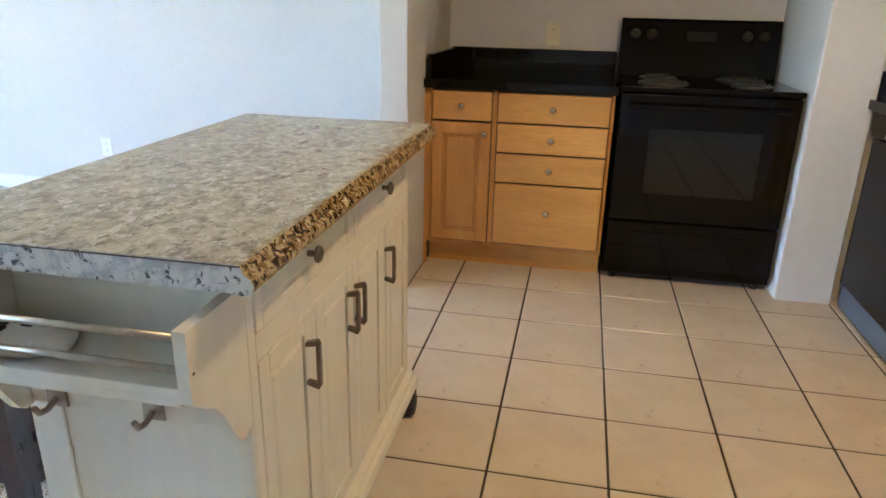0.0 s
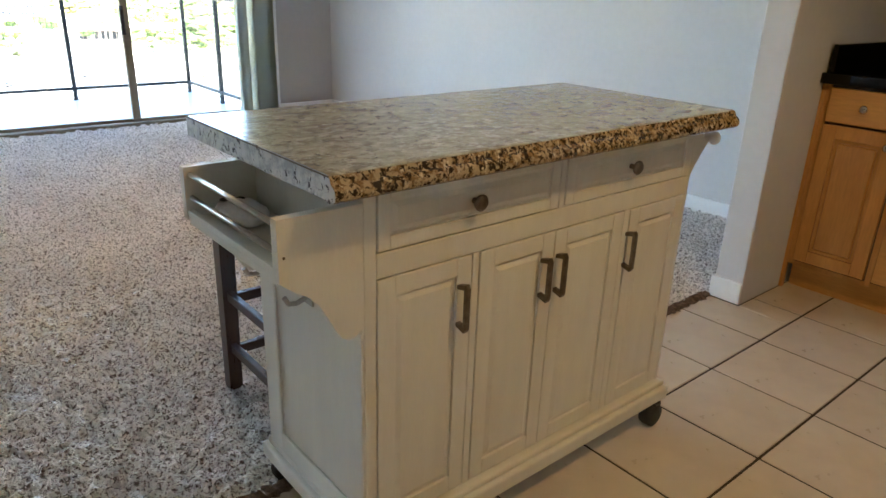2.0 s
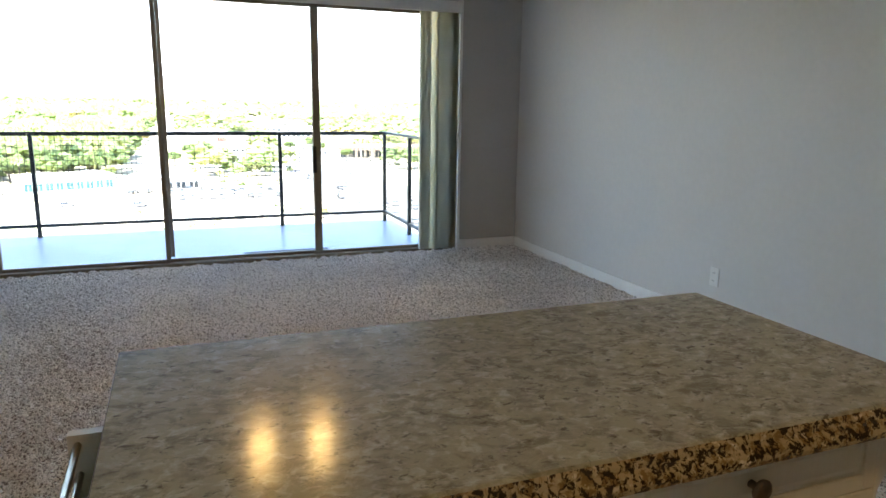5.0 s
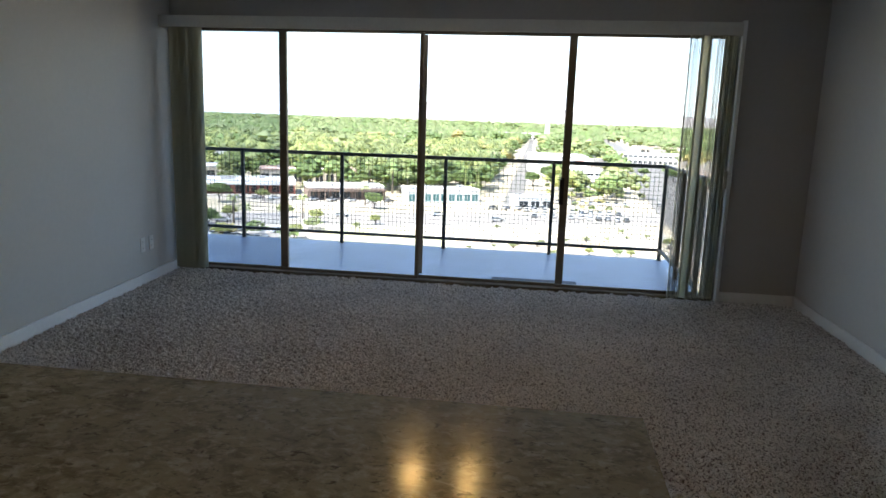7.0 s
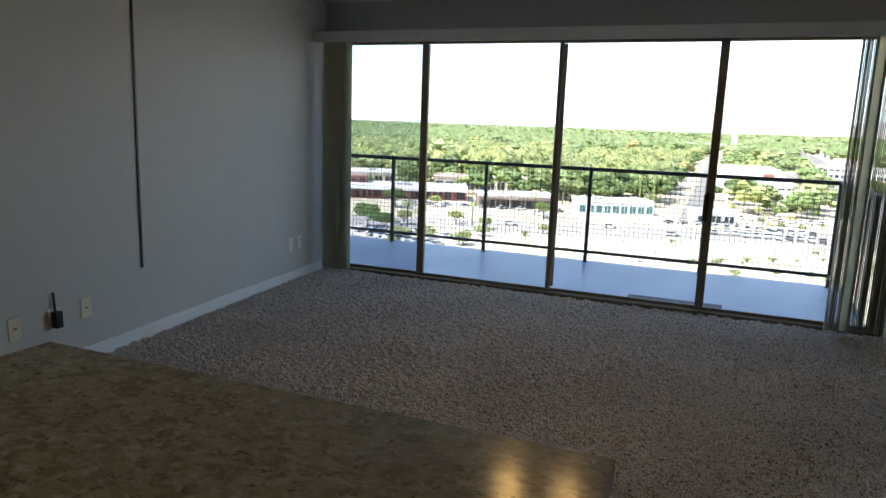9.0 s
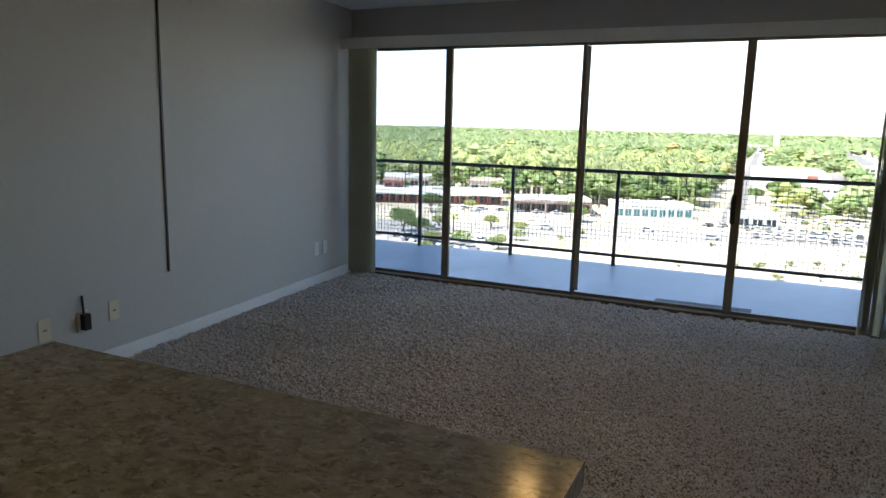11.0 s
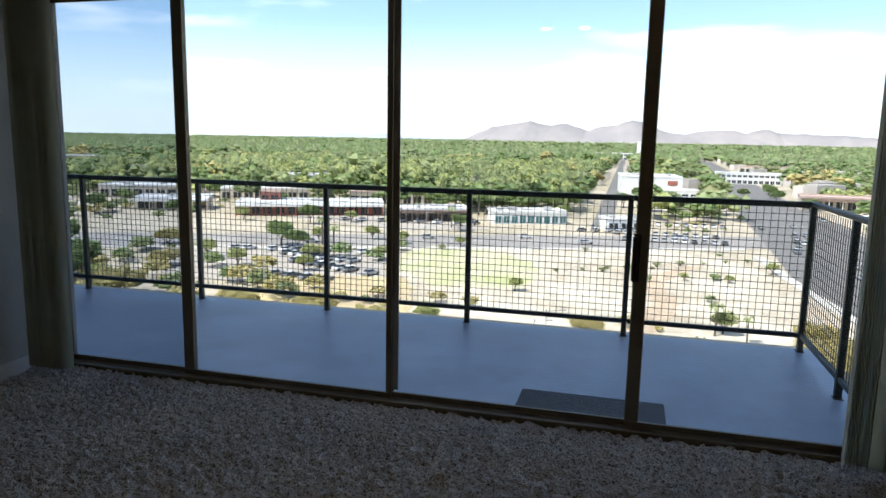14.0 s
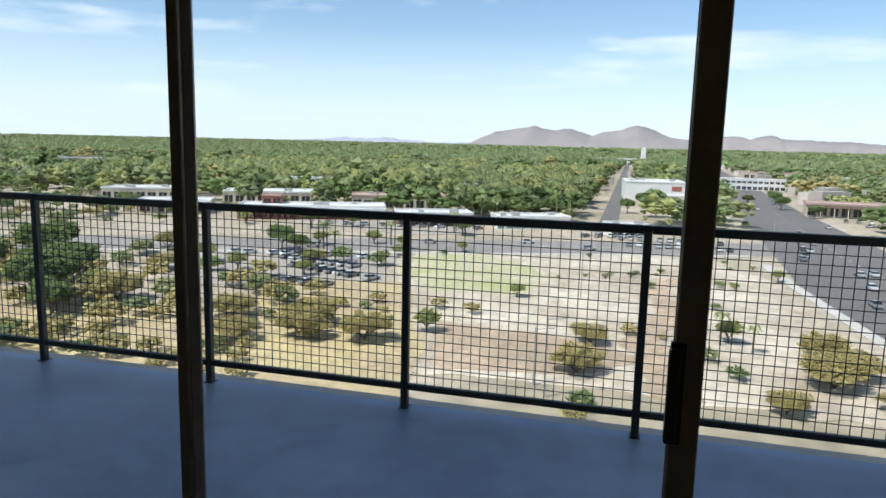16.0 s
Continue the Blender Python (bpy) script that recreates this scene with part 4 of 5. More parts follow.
part("wire", bm, WHITE_PL, cord, "thin pale wire")


def make_stove():
    ox, oy = 0.7625, 3.87
    s = thing("electric_range", "black electric range with coil burners and oven window", "stove", loc=(ox, oy, 0))

    def P(name, bm, mat, parent=None, label="", smooth=False):
        bmesh.ops.translate(bm, vec=(-ox, -oy, 0), verts=bm.verts)
        return part(name, bm, mat, parent or s, label, smooth)

    x0, x1 = 0.386, 1.139
    P("body", box(B(), x0, x1, 3.575, KY - 0.012, 0.030, 0.893, 0.003), ENAMEL)
    bm = box(B(), x0 - 0.003, x1 + 0.003, 3.535, KY - 0.012, 0.894, 0.918, 0.006, 2)
    P("cooktop", bm, ENAMEL)
    bm = prism(B(), [(4.075, 0.9185), (4.085, 1.05), (4.098, 1.178), (4.112, 1.190), (4.155, 1.190), (4.155, 0.9185)], 0, x0, x1)
    bp = P("back_panel", bm, ENAMEL)
    P("clock_window", box(B(), 0.70, 0.84, 4.078, 4.088, 1.085, 1.135, 0.001), OVEN_GLASS, bp)
    for x in (0.455, 0.535, 0.985, 1.065):
        bm = lathe(B(), [(0.026, 0.0), (0.024, -0.010), (0.019, -0.013), (0.018, -0.026), (0.004, -0.027)], (x, 4.090, 1.115), "Y", 20)
        box(bm, x - 0.003, x + 0.003, 4.060, 4.064, 1.098, 1.132)
        P("control_knob", bm, BLACK_PL, bp, "round black control knob")
    for x, y, r in ((0.575, 3.70, 0.098), (0.575, 3.955, 0.075), (0.955, 3.70, 0.075), (0.955, 3.955, 0.098)):
        b = P("burner", lathe(B(), [(r + 0.014, 0.9185), (r + 0.012, 0.923), (r + 0.002, 0.9225), (r - 0.01, 0.9195)], (x, y, 0), "Z", 36), PEWTER, label="dull metal drip ring with a dark coil", smooth=True)
        bm = B()
        turns, n = (4 if r > 0.09 else 3), 90
        path = [Vector((x + (0.018 + (r - 0.022) * i / n) * math.cos(2 * math.pi * turns * i / n), y + (0.018 + (r - 0.022) * i / n) * math.sin(2 * math.pi * turns * i / n), 0.931)) for i in range(n + 1)]
        rings = []
        for i, p in enumerate(path):
            t = (path[min(i + 1, n)] - path[max(i - 1, 0)]).normalized()
            side = Vector((-t.y, t.x, 0))
            rings.append([bm.verts.new(p + side * 0.004 * math.cos(a) + Vector((0, 0, 0.003 * math.sin(a)))) for a in (0.6, 2.2, 3.7, 5.3)])
        for a, b2 in zip(rings, rings[1:]):
            for k in range(4):
                bm.faces.new((a[k], a[(k + 1) % 4], b2[(k + 1) % 4], b2[k]))
        P("coil", bm, CHARCOAL, b, smooth=True)
    d = P("oven_door", box(B(), x0 + 0.004, x1 - 0.004, 3.540, 3.574, 0.312, 0.885, 0.006, 2), ENAMEL)
    P("oven_window", box(B(), 0.525, 1.000, 3.5375, 3.5400, 0.440, 0.735, 0.001), OVEN_GLASS, d)
    bm = rod(B(), (0.43, 3.498, 0.835), (1.095, 3.498, 0.835), 0.011, 12)
    for x in (0.445, 1.080):
        box(bm, x - 0.012, x + 0.012, 3.498, 3.5395, 0.824, 0.846, 0.003)
    P("oven_handle", bm, ENAMEL, d, smooth=False)
    dr = P("drawer", box(B(), x0 + 0.004, x1 - 0.004, 3.545, 3.574, 0.070, 0.303, 0.006, 2), ENAMEL)
    P("drawer_grip", box(B(), 0.50, 1.03, 3.540, 3.5448, 0.236, 0.256, 0.002), ENAMEL, dr)
    for x in (x0 + 0.05, x1 - 0.05):
        P("foot", lathe(B(), [(0.012, 0.0), (0.018, 0.004), (0.018, 0.012), (0.008, 0.016), (0.008, 0.0295)], (x, 3.60, 0), "Z", 12), BLACK_PL)


make_stove()


def make_east_run():
    ox, oy = 1.71, 3.16
    d = thing("dishwasher", "black dishwasher under the dark worktop, closed", "dishwasher", loc=(ox, oy, 0))

    def P(name, bm, mat, parent=None, label=""):
        bmesh.ops.translate(bm, vec=(-ox, -oy, 0), verts=bm.verts)
        return part(name, bm, mat, parent or d, label)

    P("body", box(B(), 1.435, XE - 0.002, 2.872, 3.468, 0.10, 0.868), ENAMEL)
    P("door", box(B(), 1.400, 1.434, 2.874, 3.466, 0.118, 0.760, 0.005, 2), ENAMEL)
    p = P("control_strip", box(B(), 1.396, 1.434, 2.874, 3.466, 0.765, 0.862, 0.006, 2), ENAMEL)
    P("grip", box(B(), 1.392, 1.3958, 3.00, 3.34, 0.775, 0.790, 0.001), CHROME, p)
    P("kick_plate", box(B(), 1.412, 1.434, 2.874, 3.466, 0.012, 0.112, 0.002), material("grey_kick_plate", (0.10, 0.11, 0.13), 0.4, amount=0.1))
    c = thing("base_cabinet", "honey maple base cabinet beside the dishwasher", "cabinet", loc=(1.71, 2.50, 0))
    part("body", box(B(), -0.29, 0.308, -0.365, 0.365, 0.115, 0.868), MAPLE, c)
    part("toe_kick", box(B(), -0.24, -0.225, -0.365, 0.365, 0.0, 0.1145), MAPLE_H, c)
    for y0, y1 in ((-0.36, -0.004), (0.004, 0.36)):
        dd = part("door", shaker(B(), 0.0, y0, y1, 0.125, 0.860, 0.019, 0.05, 0.006), MAPLE, c)
        pp = part("panel", raised(0.0, y0, y1, 0.125, 0.860, 0.019, 0.05, 0.006), MAPLE, dd)
        for o in (dd, pp):
            for v in o.data.vertices:
                v.co.x = -v.co.x - 0.31
            o.data.flip_normals()
    w = thing("worktop", "polished black granite worktop over the dishwasher", "worktop", loc=(1.70, 2.80, 0.8685))
    part("slab", box(B(), -0.335, 0.318, -0.68, 0.728, 0.0, 0.040, 0.003), BLACK_STONE, w)
    part("upstand", box(B(), -0.310, 0.297, 0.706, 0.7285, 0.0405, 0.150, 0.002), BLACK_STONE, w)
    part("side_upstand", box(B(), 0.2975, 0.3185, -0.68, 0.7285, 0.0405, 0.150, 0.002), BLACK_STONE, w)


make_east_run()

# units out of view, added to hold lamp light off the kitchen wall
def make_wall_units():
    c = thing("wall_cabinet", "unseen honey maple wall cabinet, added to shade the worktop wall", "cabinet", loc=(-0.065, 4.01, 1.42))
    part("body", box(B(), -0.421, 0.431, -0.135, 0.158, 0.0, 0.75), MAPLE, c)
    for x0, x1 in ((-0.418, 0.002), (0.008, 0.428)):
        part("door", box(B(), x0, x1, -0.156, -0.1355, 0.004, 0.746, 0.004), MAPLE, c)
    h = thing("range_hood", "unseen black range hood, added to shade the cooker wall", "range hood", loc=(0.7625, 3.95, 1.50))
    part("body", box(B(), -0.375, 0.375, -0.22, 0.218, 0.0, 0.13, 0.01), ENAMEL, h)
    c = thing("wall_cabinet", "unseen short honey maple cabinet, added above the range hood", "cabinet", loc=(0.7625, 4.01, 1.631))
    part("body", box(B(), -0.375, 0.375, -0.135, 0.158, 0.0, 0.539), MAPLE, c)
    for x0, x1 in ((-0.372, -0.003), (0.003, 0.372)):
        part("door", box(B(), x0, x1, -0.156, -0.1355, 0.004, 0.535, 0.004), MAPLE, c)


make_wall_units()

# ceiling lights
k = thing("ceiling_light", "lit warm glass ceiling light in the kitchen", "ceiling light", loc=(KITCHEN_LAMP[0], KITCHEN_LAMP[1], H))
part("base", lathe(B(), [(0.11, -0.0005), (0.11, -0.022), (0.09, -0.026)], (0, 0, 0), "Z", 28), WHITE_PL, k)
l = thing("ceiling_light", "ceiling light with two lit warm bulbs and a pull chain", "ceiling light", loc=(-2.95, 1.73, H))
part("base", lathe(B(), [(0.07, -0.0005), (0.07, -0.022), (0.05, -0.03)], (0, 0, 0), "Z", 24), NICKEL, l)
for dy in (-0.15, 0.15):
    part("arm", rod(B(), (0, 0, -0.035), (0, dy, -0.085), 0.008, 8), NICKEL, l)
    bu = B()
    lathe(bu, [(0.02, -0.085), (0.04, -0.11), (0.048, -0.162), (0.044, -0.165)], (0, dy, 0), "Z", 18)
    part("shade", bu, NICKEL, l, "small downward lamp cup", smooth=True)
part("pull_chain", rod(B(), (0.03, 0.02, -0.031), (0.03, 0.02, -0.44), 0.002, 6), NICKEL, l)
part("chain_knob", lathe(B(), [(0.004, -0.475), (0.009, -0.47), (0.009, -0.452), (0.003, -0.44)], (0.03, 0.02, 0), "Z", 10), WHITE_PL, l)


# ---- outside ----
G = -30.0
structure("ground", box(B(), -4990, 600, -4500, 4500, G - 1.0, G), DRYLAND, "dry desert ground reaching the horizon", "ground")


def flat(name, pts, mat, label, category, z=0.05):
    if category == "ground":
        r = random.Random(len(name) * 13 + len(pts))
        fine = []
        for (xa, ya), (xb, yb) in zip(pts, pts[1:] + pts[:1]):
            k = max(1, int(math.hypot(xb - xa, yb - ya) / 3))
            w = min(1.3, 0.05 * k + 0.5)
            fine += [(xa + (xb - xa) * i / k + r.uniform(-w, w), ya + (yb - ya) * i / k + r.uniform(-w, w)) for i in range(k)]
        pts = fine
    bm = prism(B(), pts, 2, G, G + z)
    return structure(name, bm, mat, label, category)


def along(y, off=0.0):
    """The near kerb of the cross street, x at a given y."""
    return -216.5 - 0.37 * y - off


flat("road_cross", [(along(-420), -420), (along(60), 60), (along(60, 30), 60), (along(-420, 30), -420)], MID_ROAD, "wide worn asphalt street", "road", 0.06)
flat("road_avenue", [(-60, 50), (-131, 46), (-183, 42), (-236, 46), (-420, 58), (-1500, 128), (-1500, 162), (-420, 92), (-250, 84), (-60, 84)], ASPHALT, "wide dark asphalt avenue", "road", 0.08)
flat("road_lane", [(-268, -11), (-1700, -18), (-1700, -9), (-268, -3)], ASPHALT, "straight narrow street between trees", "road", 0.10)
flat("lot_gravel", [(-92, 42), (-131, 43), (-183, 38), (-222, 24), (-207, -18), (-194, -58), (-160, -52), (-128, -40), (-92, -28)], LOT, "pale empty gravel lot", "ground", 0.12)
flat("lot_grass", [(-200, -54), (-198, -37), (-184, -23), (-166, -16), (-147, -20), (-143, -38), (-160, -52), (-185, -58)], GRASS, "patchy green weeds on the lot", "ground", 0.14)
flat("lot_dry_grass", [(-60, -20), (-100, -27), (-150, -46), (-144, -77), (-118, -71), (-110, -92), (-116, -126), (-60, -112)], GOLD, "dry golden grass", "ground", 0.16)
flat("lot_dirt", [(-120, -30), (-117, -8), (-108, 6), (-99, -2), (-94, -24)], DIRT, "bare reddish dirt", "ground", 0.18)
flat("lot_track", [(-92, 6), (-118, 2), (-140, 8), (-168, 6), (-190, 18), (-192, 23), (-168, 11), (-140, 13), (-118, 8), (-92, 13)], DIRT, "faint dirt track over the lot", "ground", 0.19)
flat("parking_lot", [(-137, -44), (-160, -56), (-196, -62), (-188, -84), (-178, -118), (-150, -112), (-132, -98), (-134, -72)], PALE_ROAD, "parking lot with rows of cars", "parking lot", 0.13)
flat("parking_lot_far", [(-245, -46), (-262, -60), (-285, -130), (-250, -128), (-232, -75)], PALE_ROAD, "parking strip in front of shops", "parking lot", 0.11)
flat("pavement_cross", [(along(-300, -3.0), -300), (along(38, -3.0), 38), (along(38, -0.4), 38), (along(-300, -0.4), -300)], CONCRETE, "pale concrete pavement along the street", "pavement", 0.2)
flat("pavement_avenue", [(-92, 47.2), (-131, 43.2), (-183, 39.2), (-214, 38.0), (-214, 41.0), (-183, 41.8), (-131, 45.8), (-92, 49.8)], CONCRETE, "pale concrete pavement along the avenue", "pavement", 0.2)
bm = B()
for i in range(40):
    y = -330 + i * 9.5
    x = along(y + 2, 15)
    bm2 = [(x + 0.15, y), (x - 3.5 * 0.37 + 0.15, y + 3.5), (x - 3.5 * 0.37 - 0.15, y + 3.5), (x - 0.15, y)]
    prism(bm, bm2, 2, G + 0.062, G + 0.075)
for i in range(36):
    x = -95 - i * 9
    y = 66 + max(0, (-x - 236)) * 0.062
    prism(bm, [(x, y - 0.12), (x - 3.5, y - 0.12), (x - 3.5, y + 0.12), (x, y + 0.12)], 2, G + 0.082, G + 0.095)
tagged(structure("road_lines", bm, LINE, "white dashed lane lines", "road line"), kind="structure")


def building(label, x, y, width, depth, h, turn, wall, roof, bays=0, storeys=1, glass=DARK_GLASS, awning=None, units=2, wing=None):
    """A flat-roofed building whose front middle stands at x, y and faces the tower, turned by so many degrees."""
    b = thing("building", label, "building", loc=(x, y, G))
    b.rotation_euler = (0, 0, radians(turn))
    part("wall", box(B(), -depth, 0, -width / 2, width / 2, 0, h), wall, b)
    bm = box(B(), -depth - 0.3, 0.3, -width / 2 - 0.3, width / 2 + 0.3, h + 0.001, h + 0.25)
    for a in ((-0.3, 0.3, -width / 2 - 0.3, width / 2 + 0.3), (-depth - 0.3, -depth + 0.3, -width / 2 - 0.3, width / 2 + 0.3),
              (-depth + 0.3, -0.3, -width / 2 - 0.3, -width / 2 + 0.3), (-depth + 0.3, -0.3, width / 2 - 0.3, width / 2 + 0.3)):
        box(bm, a[0], a[1], a[2], a[3], h + 0.251, h + 0.8)
    part("roof", bm, roof, b)
    r = random.Random(int(abs(x * 7 + y)))
    for _ in range(units):
        ux, uy, s = r.uniform(-depth * 0.8, -depth * 0.25), r.uniform(-width * 0.4, width * 0.4), r.uniform(1.2, 2.4)
        part("roof_unit", box(B(), ux - s / 2, ux + s / 2, uy - s * 0.7, uy + s * 0.7, h + 0.26, h + 0.26 + s * 0.6, 0.05), GREY_ROOF, b)
    if bays:
        step = width / bays
        sh = h / storeys
        for st in range(storeys):
            for i in range(bays):
                y0 = -width / 2 + i * step + step * 0.14
                w = part("window", box(B(), 0.01, 0.10, y0, y0 + step * 0.72, st * sh + sh * (0.12 if st == 0 else 0.3), st * sh + sh * 0.72), glass, b)
                part("mullion", box(B(), 0.101, 0.16, y0 + step * 0.34, y0 + step * 0.38, st * sh + sh * (0.12 if st == 0 else 0.3), st * sh + sh * 0.72), wall, w)
    if awning:
        part("awning", box(B(), 0.31, 4.0, -width / 2, width / 2, h * 0.78, h * 0.98), awning, b)
        for i in range(int(width / 6) + 1):
            yy = -width / 2 + 0.4 + i * (width - 0.8) / max(1, int(width / 6))
            part("column", box(B(), 3.3, 3.8, yy - 0.22, yy + 0.22, 0, h * 0.779), wall, b)
    return b


building("low white showroom with teal shopfront glass", -268, -34, 29, 14, 4.5, 22, WHITE_WALL, WHITE_ROOF, 9, 1, TEAL, units=4)
building("low white shed beside the showroom", -262, 2, 14, 10, 4.0, 20, WHITE_WALL, WHITE_ROOF, 3, 1, units=2)
building("long low brown shop row with a pale roof", -262, -72, 30, 16, 4.6, 24, BROWN_WALL, WHITE_ROOF, 7, 1, awning=BROWN_WALL, units=3)
building("shop arcade with dark red walls and a pale roof", -262, -125, 60, 18, 5.0, 24, RED_WALL, WHITE_ROOF, 12, 1, awning=WHITE_ROOF, units=5)
building("red brick corner tower of the shop arcade", -266, -146, 8, 8, 8.5, 24, RED_WALL, PINK_ROOF, 2, 2, units=0)
building("low pink roofed building behind the arcade", -322, -108, 46, 22, 6.0, 22, CREAM_WALL, PINK_ROOF, 9, 1, units=6)
building("long cream low building", -318, -178, 44, 24, 5.5, 24, CREAM_WALL, WHITE_ROOF, 8, 1, units=5)
building("cream flat building with a white roof", -300, -240, 38, 22, 6.0, 24, CREAM_WALL, WHITE_ROOF, 7, 1, units=4)
building("white two-storey building among trees", -410, -205, 40, 20, 8.0, 20, WHITE_WALL, WHITE_ROOF, 8, 2, units=3)
store = building("large windowless white box store", -455, 16, 37, 46, 11.5, 4, WHITE_WALL, WHITE_ROOF, 0, 1, units=7)
part("sign", box(B(), 0.02, 0.25, 9.5, 15.5, 6.8, 9.6, 0.05), RED_WALL, store, "plain red shop sign")
building("white flat canopy on square columns", -257, -188, 30, 16, 5.0, 27, CREAM_WALL, WHITE_ROOF, 4, 1, awning=WHITE_ROOF, units=2)
building("low white annex of the store", -420, 24, 34, 18, 5.5, 4, WHITE_WALL, WHITE_ROOF, 7, 1, units=3)
building("white parking canopy building", -365, 26, 26, 16, 4.5, 6, WHITE_WALL, WHITE_ROOF, 5, 1, units=2)
building("dark arcade shops with a red-brown roof", -388, 119, 62, 20, 6.5, -8, CREAM_WALL, PINK_ROOF, 12, 1, awning=BROWN_WALL, units=3)
building("modern white two-storey office with dark window bands", -640, 100, 52, 18, 9.0, -4, WHITE_WALL, WHITE_ROOF, 12, 2, units=4)
building("long low cream building far among trees", -900, 190, 120, 25, 8.0, -6, CREAM_WALL, PINK_ROOF, 18, 1, units=4)
building("white far church hall", -1500, -40, 90, 30, 14, 0, WHITE_WALL, WHITE_ROOF, 10, 2, units=0)
building("slender white far tower", -1500, 18, 10, 10, 39, 0, WHITE_WALL, WHITE_ROOF, 0, 1, units=0)
building("beige hotel among trees", -520, -500, 60, 18, 12, 40, CREAM_WALL, WHITE_ROOF, 12, 3, units=4)
building("pale house among trees", -405, -412, 36, 18, 7, 40, WHITE_WALL, WHITE_ROOF, 8, 2, units=2)
building("row of low beige shops", -700, -330, 60, 22, 6, 24, CREAM_WALL, WHITE_ROOF, 10, 1, units=3)
building("low pale building among trees", -1050, -420, 80, 30, 8, 20, WHITE_WALL, WHITE_ROOF, 10, 1, units=3)
building("low warehouse beyond the avenue", -560, 260, 80, 40, 8, -10, CREAM_WALL, WHITE_ROOF, 10, 1, units=5)


# cars
def make_car():
    c = thing("car", "silver parked car on the asphalt", "car", group="parked cars", loc=(0, 0, -200))
    prof = [(-2.25, 0.35), (-2.28, 0.72), (-2.15, 0.88), (-1.2, 0.98), (1.15, 0.98), (2.1, 0.86), (2.28, 0.66), (2.28, 0.34)]
    bm = prism(B(), prof, 0, -0.88, 0.88)
    part("body", bm, CAR_PAINT, c)
    bm = B()
    lo = [bm.verts.new((sx * 0.82, y, 0.981)) for y in (-1.75, 0.95) for sx in (-1, 1)]
    hi = [bm.verts.new((sx * 0.62, y, 1.42)) for y in (-1.25, 0.25) for sx in (-1, 1)]
    for q in ((lo[0], lo[1], hi[1], hi[0]), (lo[2], hi[2], hi[3], lo[3]), (lo[0], hi[0], hi[2], lo[2]), (lo[1], lo[3], hi[3], hi[1]), (hi[0], hi[1], hi[3], hi[2])):
        bm.faces.new(q)
    part("cabin", bm, DARK_GLASS, c)
    part("roof", box(B(), -0.62, 0.62, -1.25, 0.25, 1.421, 1.46, 0.01), CAR_PAINT, c)
    for sx in (-1, 1):
        for y in (-1.4, 1.4):
            part("wheel", rod(B(), (sx * 0.70, y, 0.33), (sx * 0.90, y, 0.33), 0.33, 12), RUBBER, c)
    return c


car = make_car()
rng = random.Random(11)
spots = []
for row, (x, y, n, dx, dy, ang) in enumerate(((-150, -55, 9, -1.2, -3.0, 66), (-163, -62, 9, -0.8, -3.1, 66), (-178, -68, 11, 0.6, -3.6, 66), (-140, -62, 6, -0.6, -4.4, 66),
                                              (-258, -54, 9, 1.2, -7.2, 66), (-252, -18, 6, -1.6, 4.6, 66), (-365, 100, 10, 0.5, 5.2, 80), (-345, 104, 7, 0.5, 5.0, 80), (-350, 34, 5, -3.2, 0.4, 10))):
    for i in range(n):
        if rng.random() < 0.86:
            spots.append((x + dx * i, y + dy * i, ang + rng.uniform(-3, 3)))
for x, y, a in ((-203, 60.7, 88), (-233, 54, 85), (-196, 68, 92), (-250, 57, 88), (-268, 60, 88), (-215, 74, 88), (-172, 60, 88), (-300, 66, 88), (-330, 84, 88), (-420, 70, 86),
                (-185, 75, 88), (along(-90, 8), -90, 20), (along(-60, 20), -60, 20), (along(-10, 9), -10, 20), (along(20, 22), 20, 20), (along(-30, 22), -30, 20)):
    spots.append((x, y, a))
for i in range(11):
    spots.append((-236 - 0.6 * (i % 3), 2 + 3.1 * i, 92 if i % 4 else 88))
    spots.append((-252 - 0.5 * (i % 2), -1 + 3.3 * i, 90))
    spots.append((-284, 4 + 3.4 * i, 270))
for i in range(10):
    spots.append((-100 - 21 * i, 52 + 6 * (i % 3) + 0.5 * (i % 2), 88 if i % 2 else 268))
first = True
for x, y, a in spots:
    m = pose(x, y, G + 0.14, 0, 0, a)
    if first:
        car.matrix_basis = m
        first = False
    else:
        copy_thing(car, m)


# trees
def blob_template(rng, n, rx, rz, size, base):
    """Clumps of foliage over an uneven crown: each a squashed, jagged eight-sided lump."""
    octa = np.array([(1, 0, 0), (-1, 0, 0), (0, 1, 0), (0, -1, 0), (0, 0, 1), (0, 0, -1)], float)
    tri = np.array([(0, 2, 4), (2, 1, 4), (1, 3, 4), (3, 0, 4), (2, 0, 5), (1, 2, 5), (3, 1, 5), (0, 3, 5)])
    V, T = [], []
    for i in range(n):
        u = rng.normal(size=3)
        u /= np.linalg.norm(u)
        r = 0.45 + 0.55 * rng.random() ** 0.5
        if u[2] < -0.3:
            u[2] *= 0.4
        lump = 0.78 + 0.30 * np.sin(3.1 * u[0] + 4.3 * u[1] + 2.0) * np.cos(4.7 * u[1] - 2.6 * u[2])
        c = np.array([u[0] * rx * r * lump, u[1] * rx * r * lump, base + u[2] * rz * r * lump])
        a = rng.random() * 6.28
        R = np.array([[np.cos(a), -np.sin(a), 0], [np.sin(a), np.cos(a), 0], [0, 0, 1]])
        s = size * (0.6 + 0.8 * rng.random()) * np.array([1, 0.8, 0.62])
        V.append((octa * (0.75 + 0.5 * rng.random((6, 1))) * s) @ R.T + c)
        T.append(tri + 6 * i)
    return np.concatenate(V), np.concatenate(T)


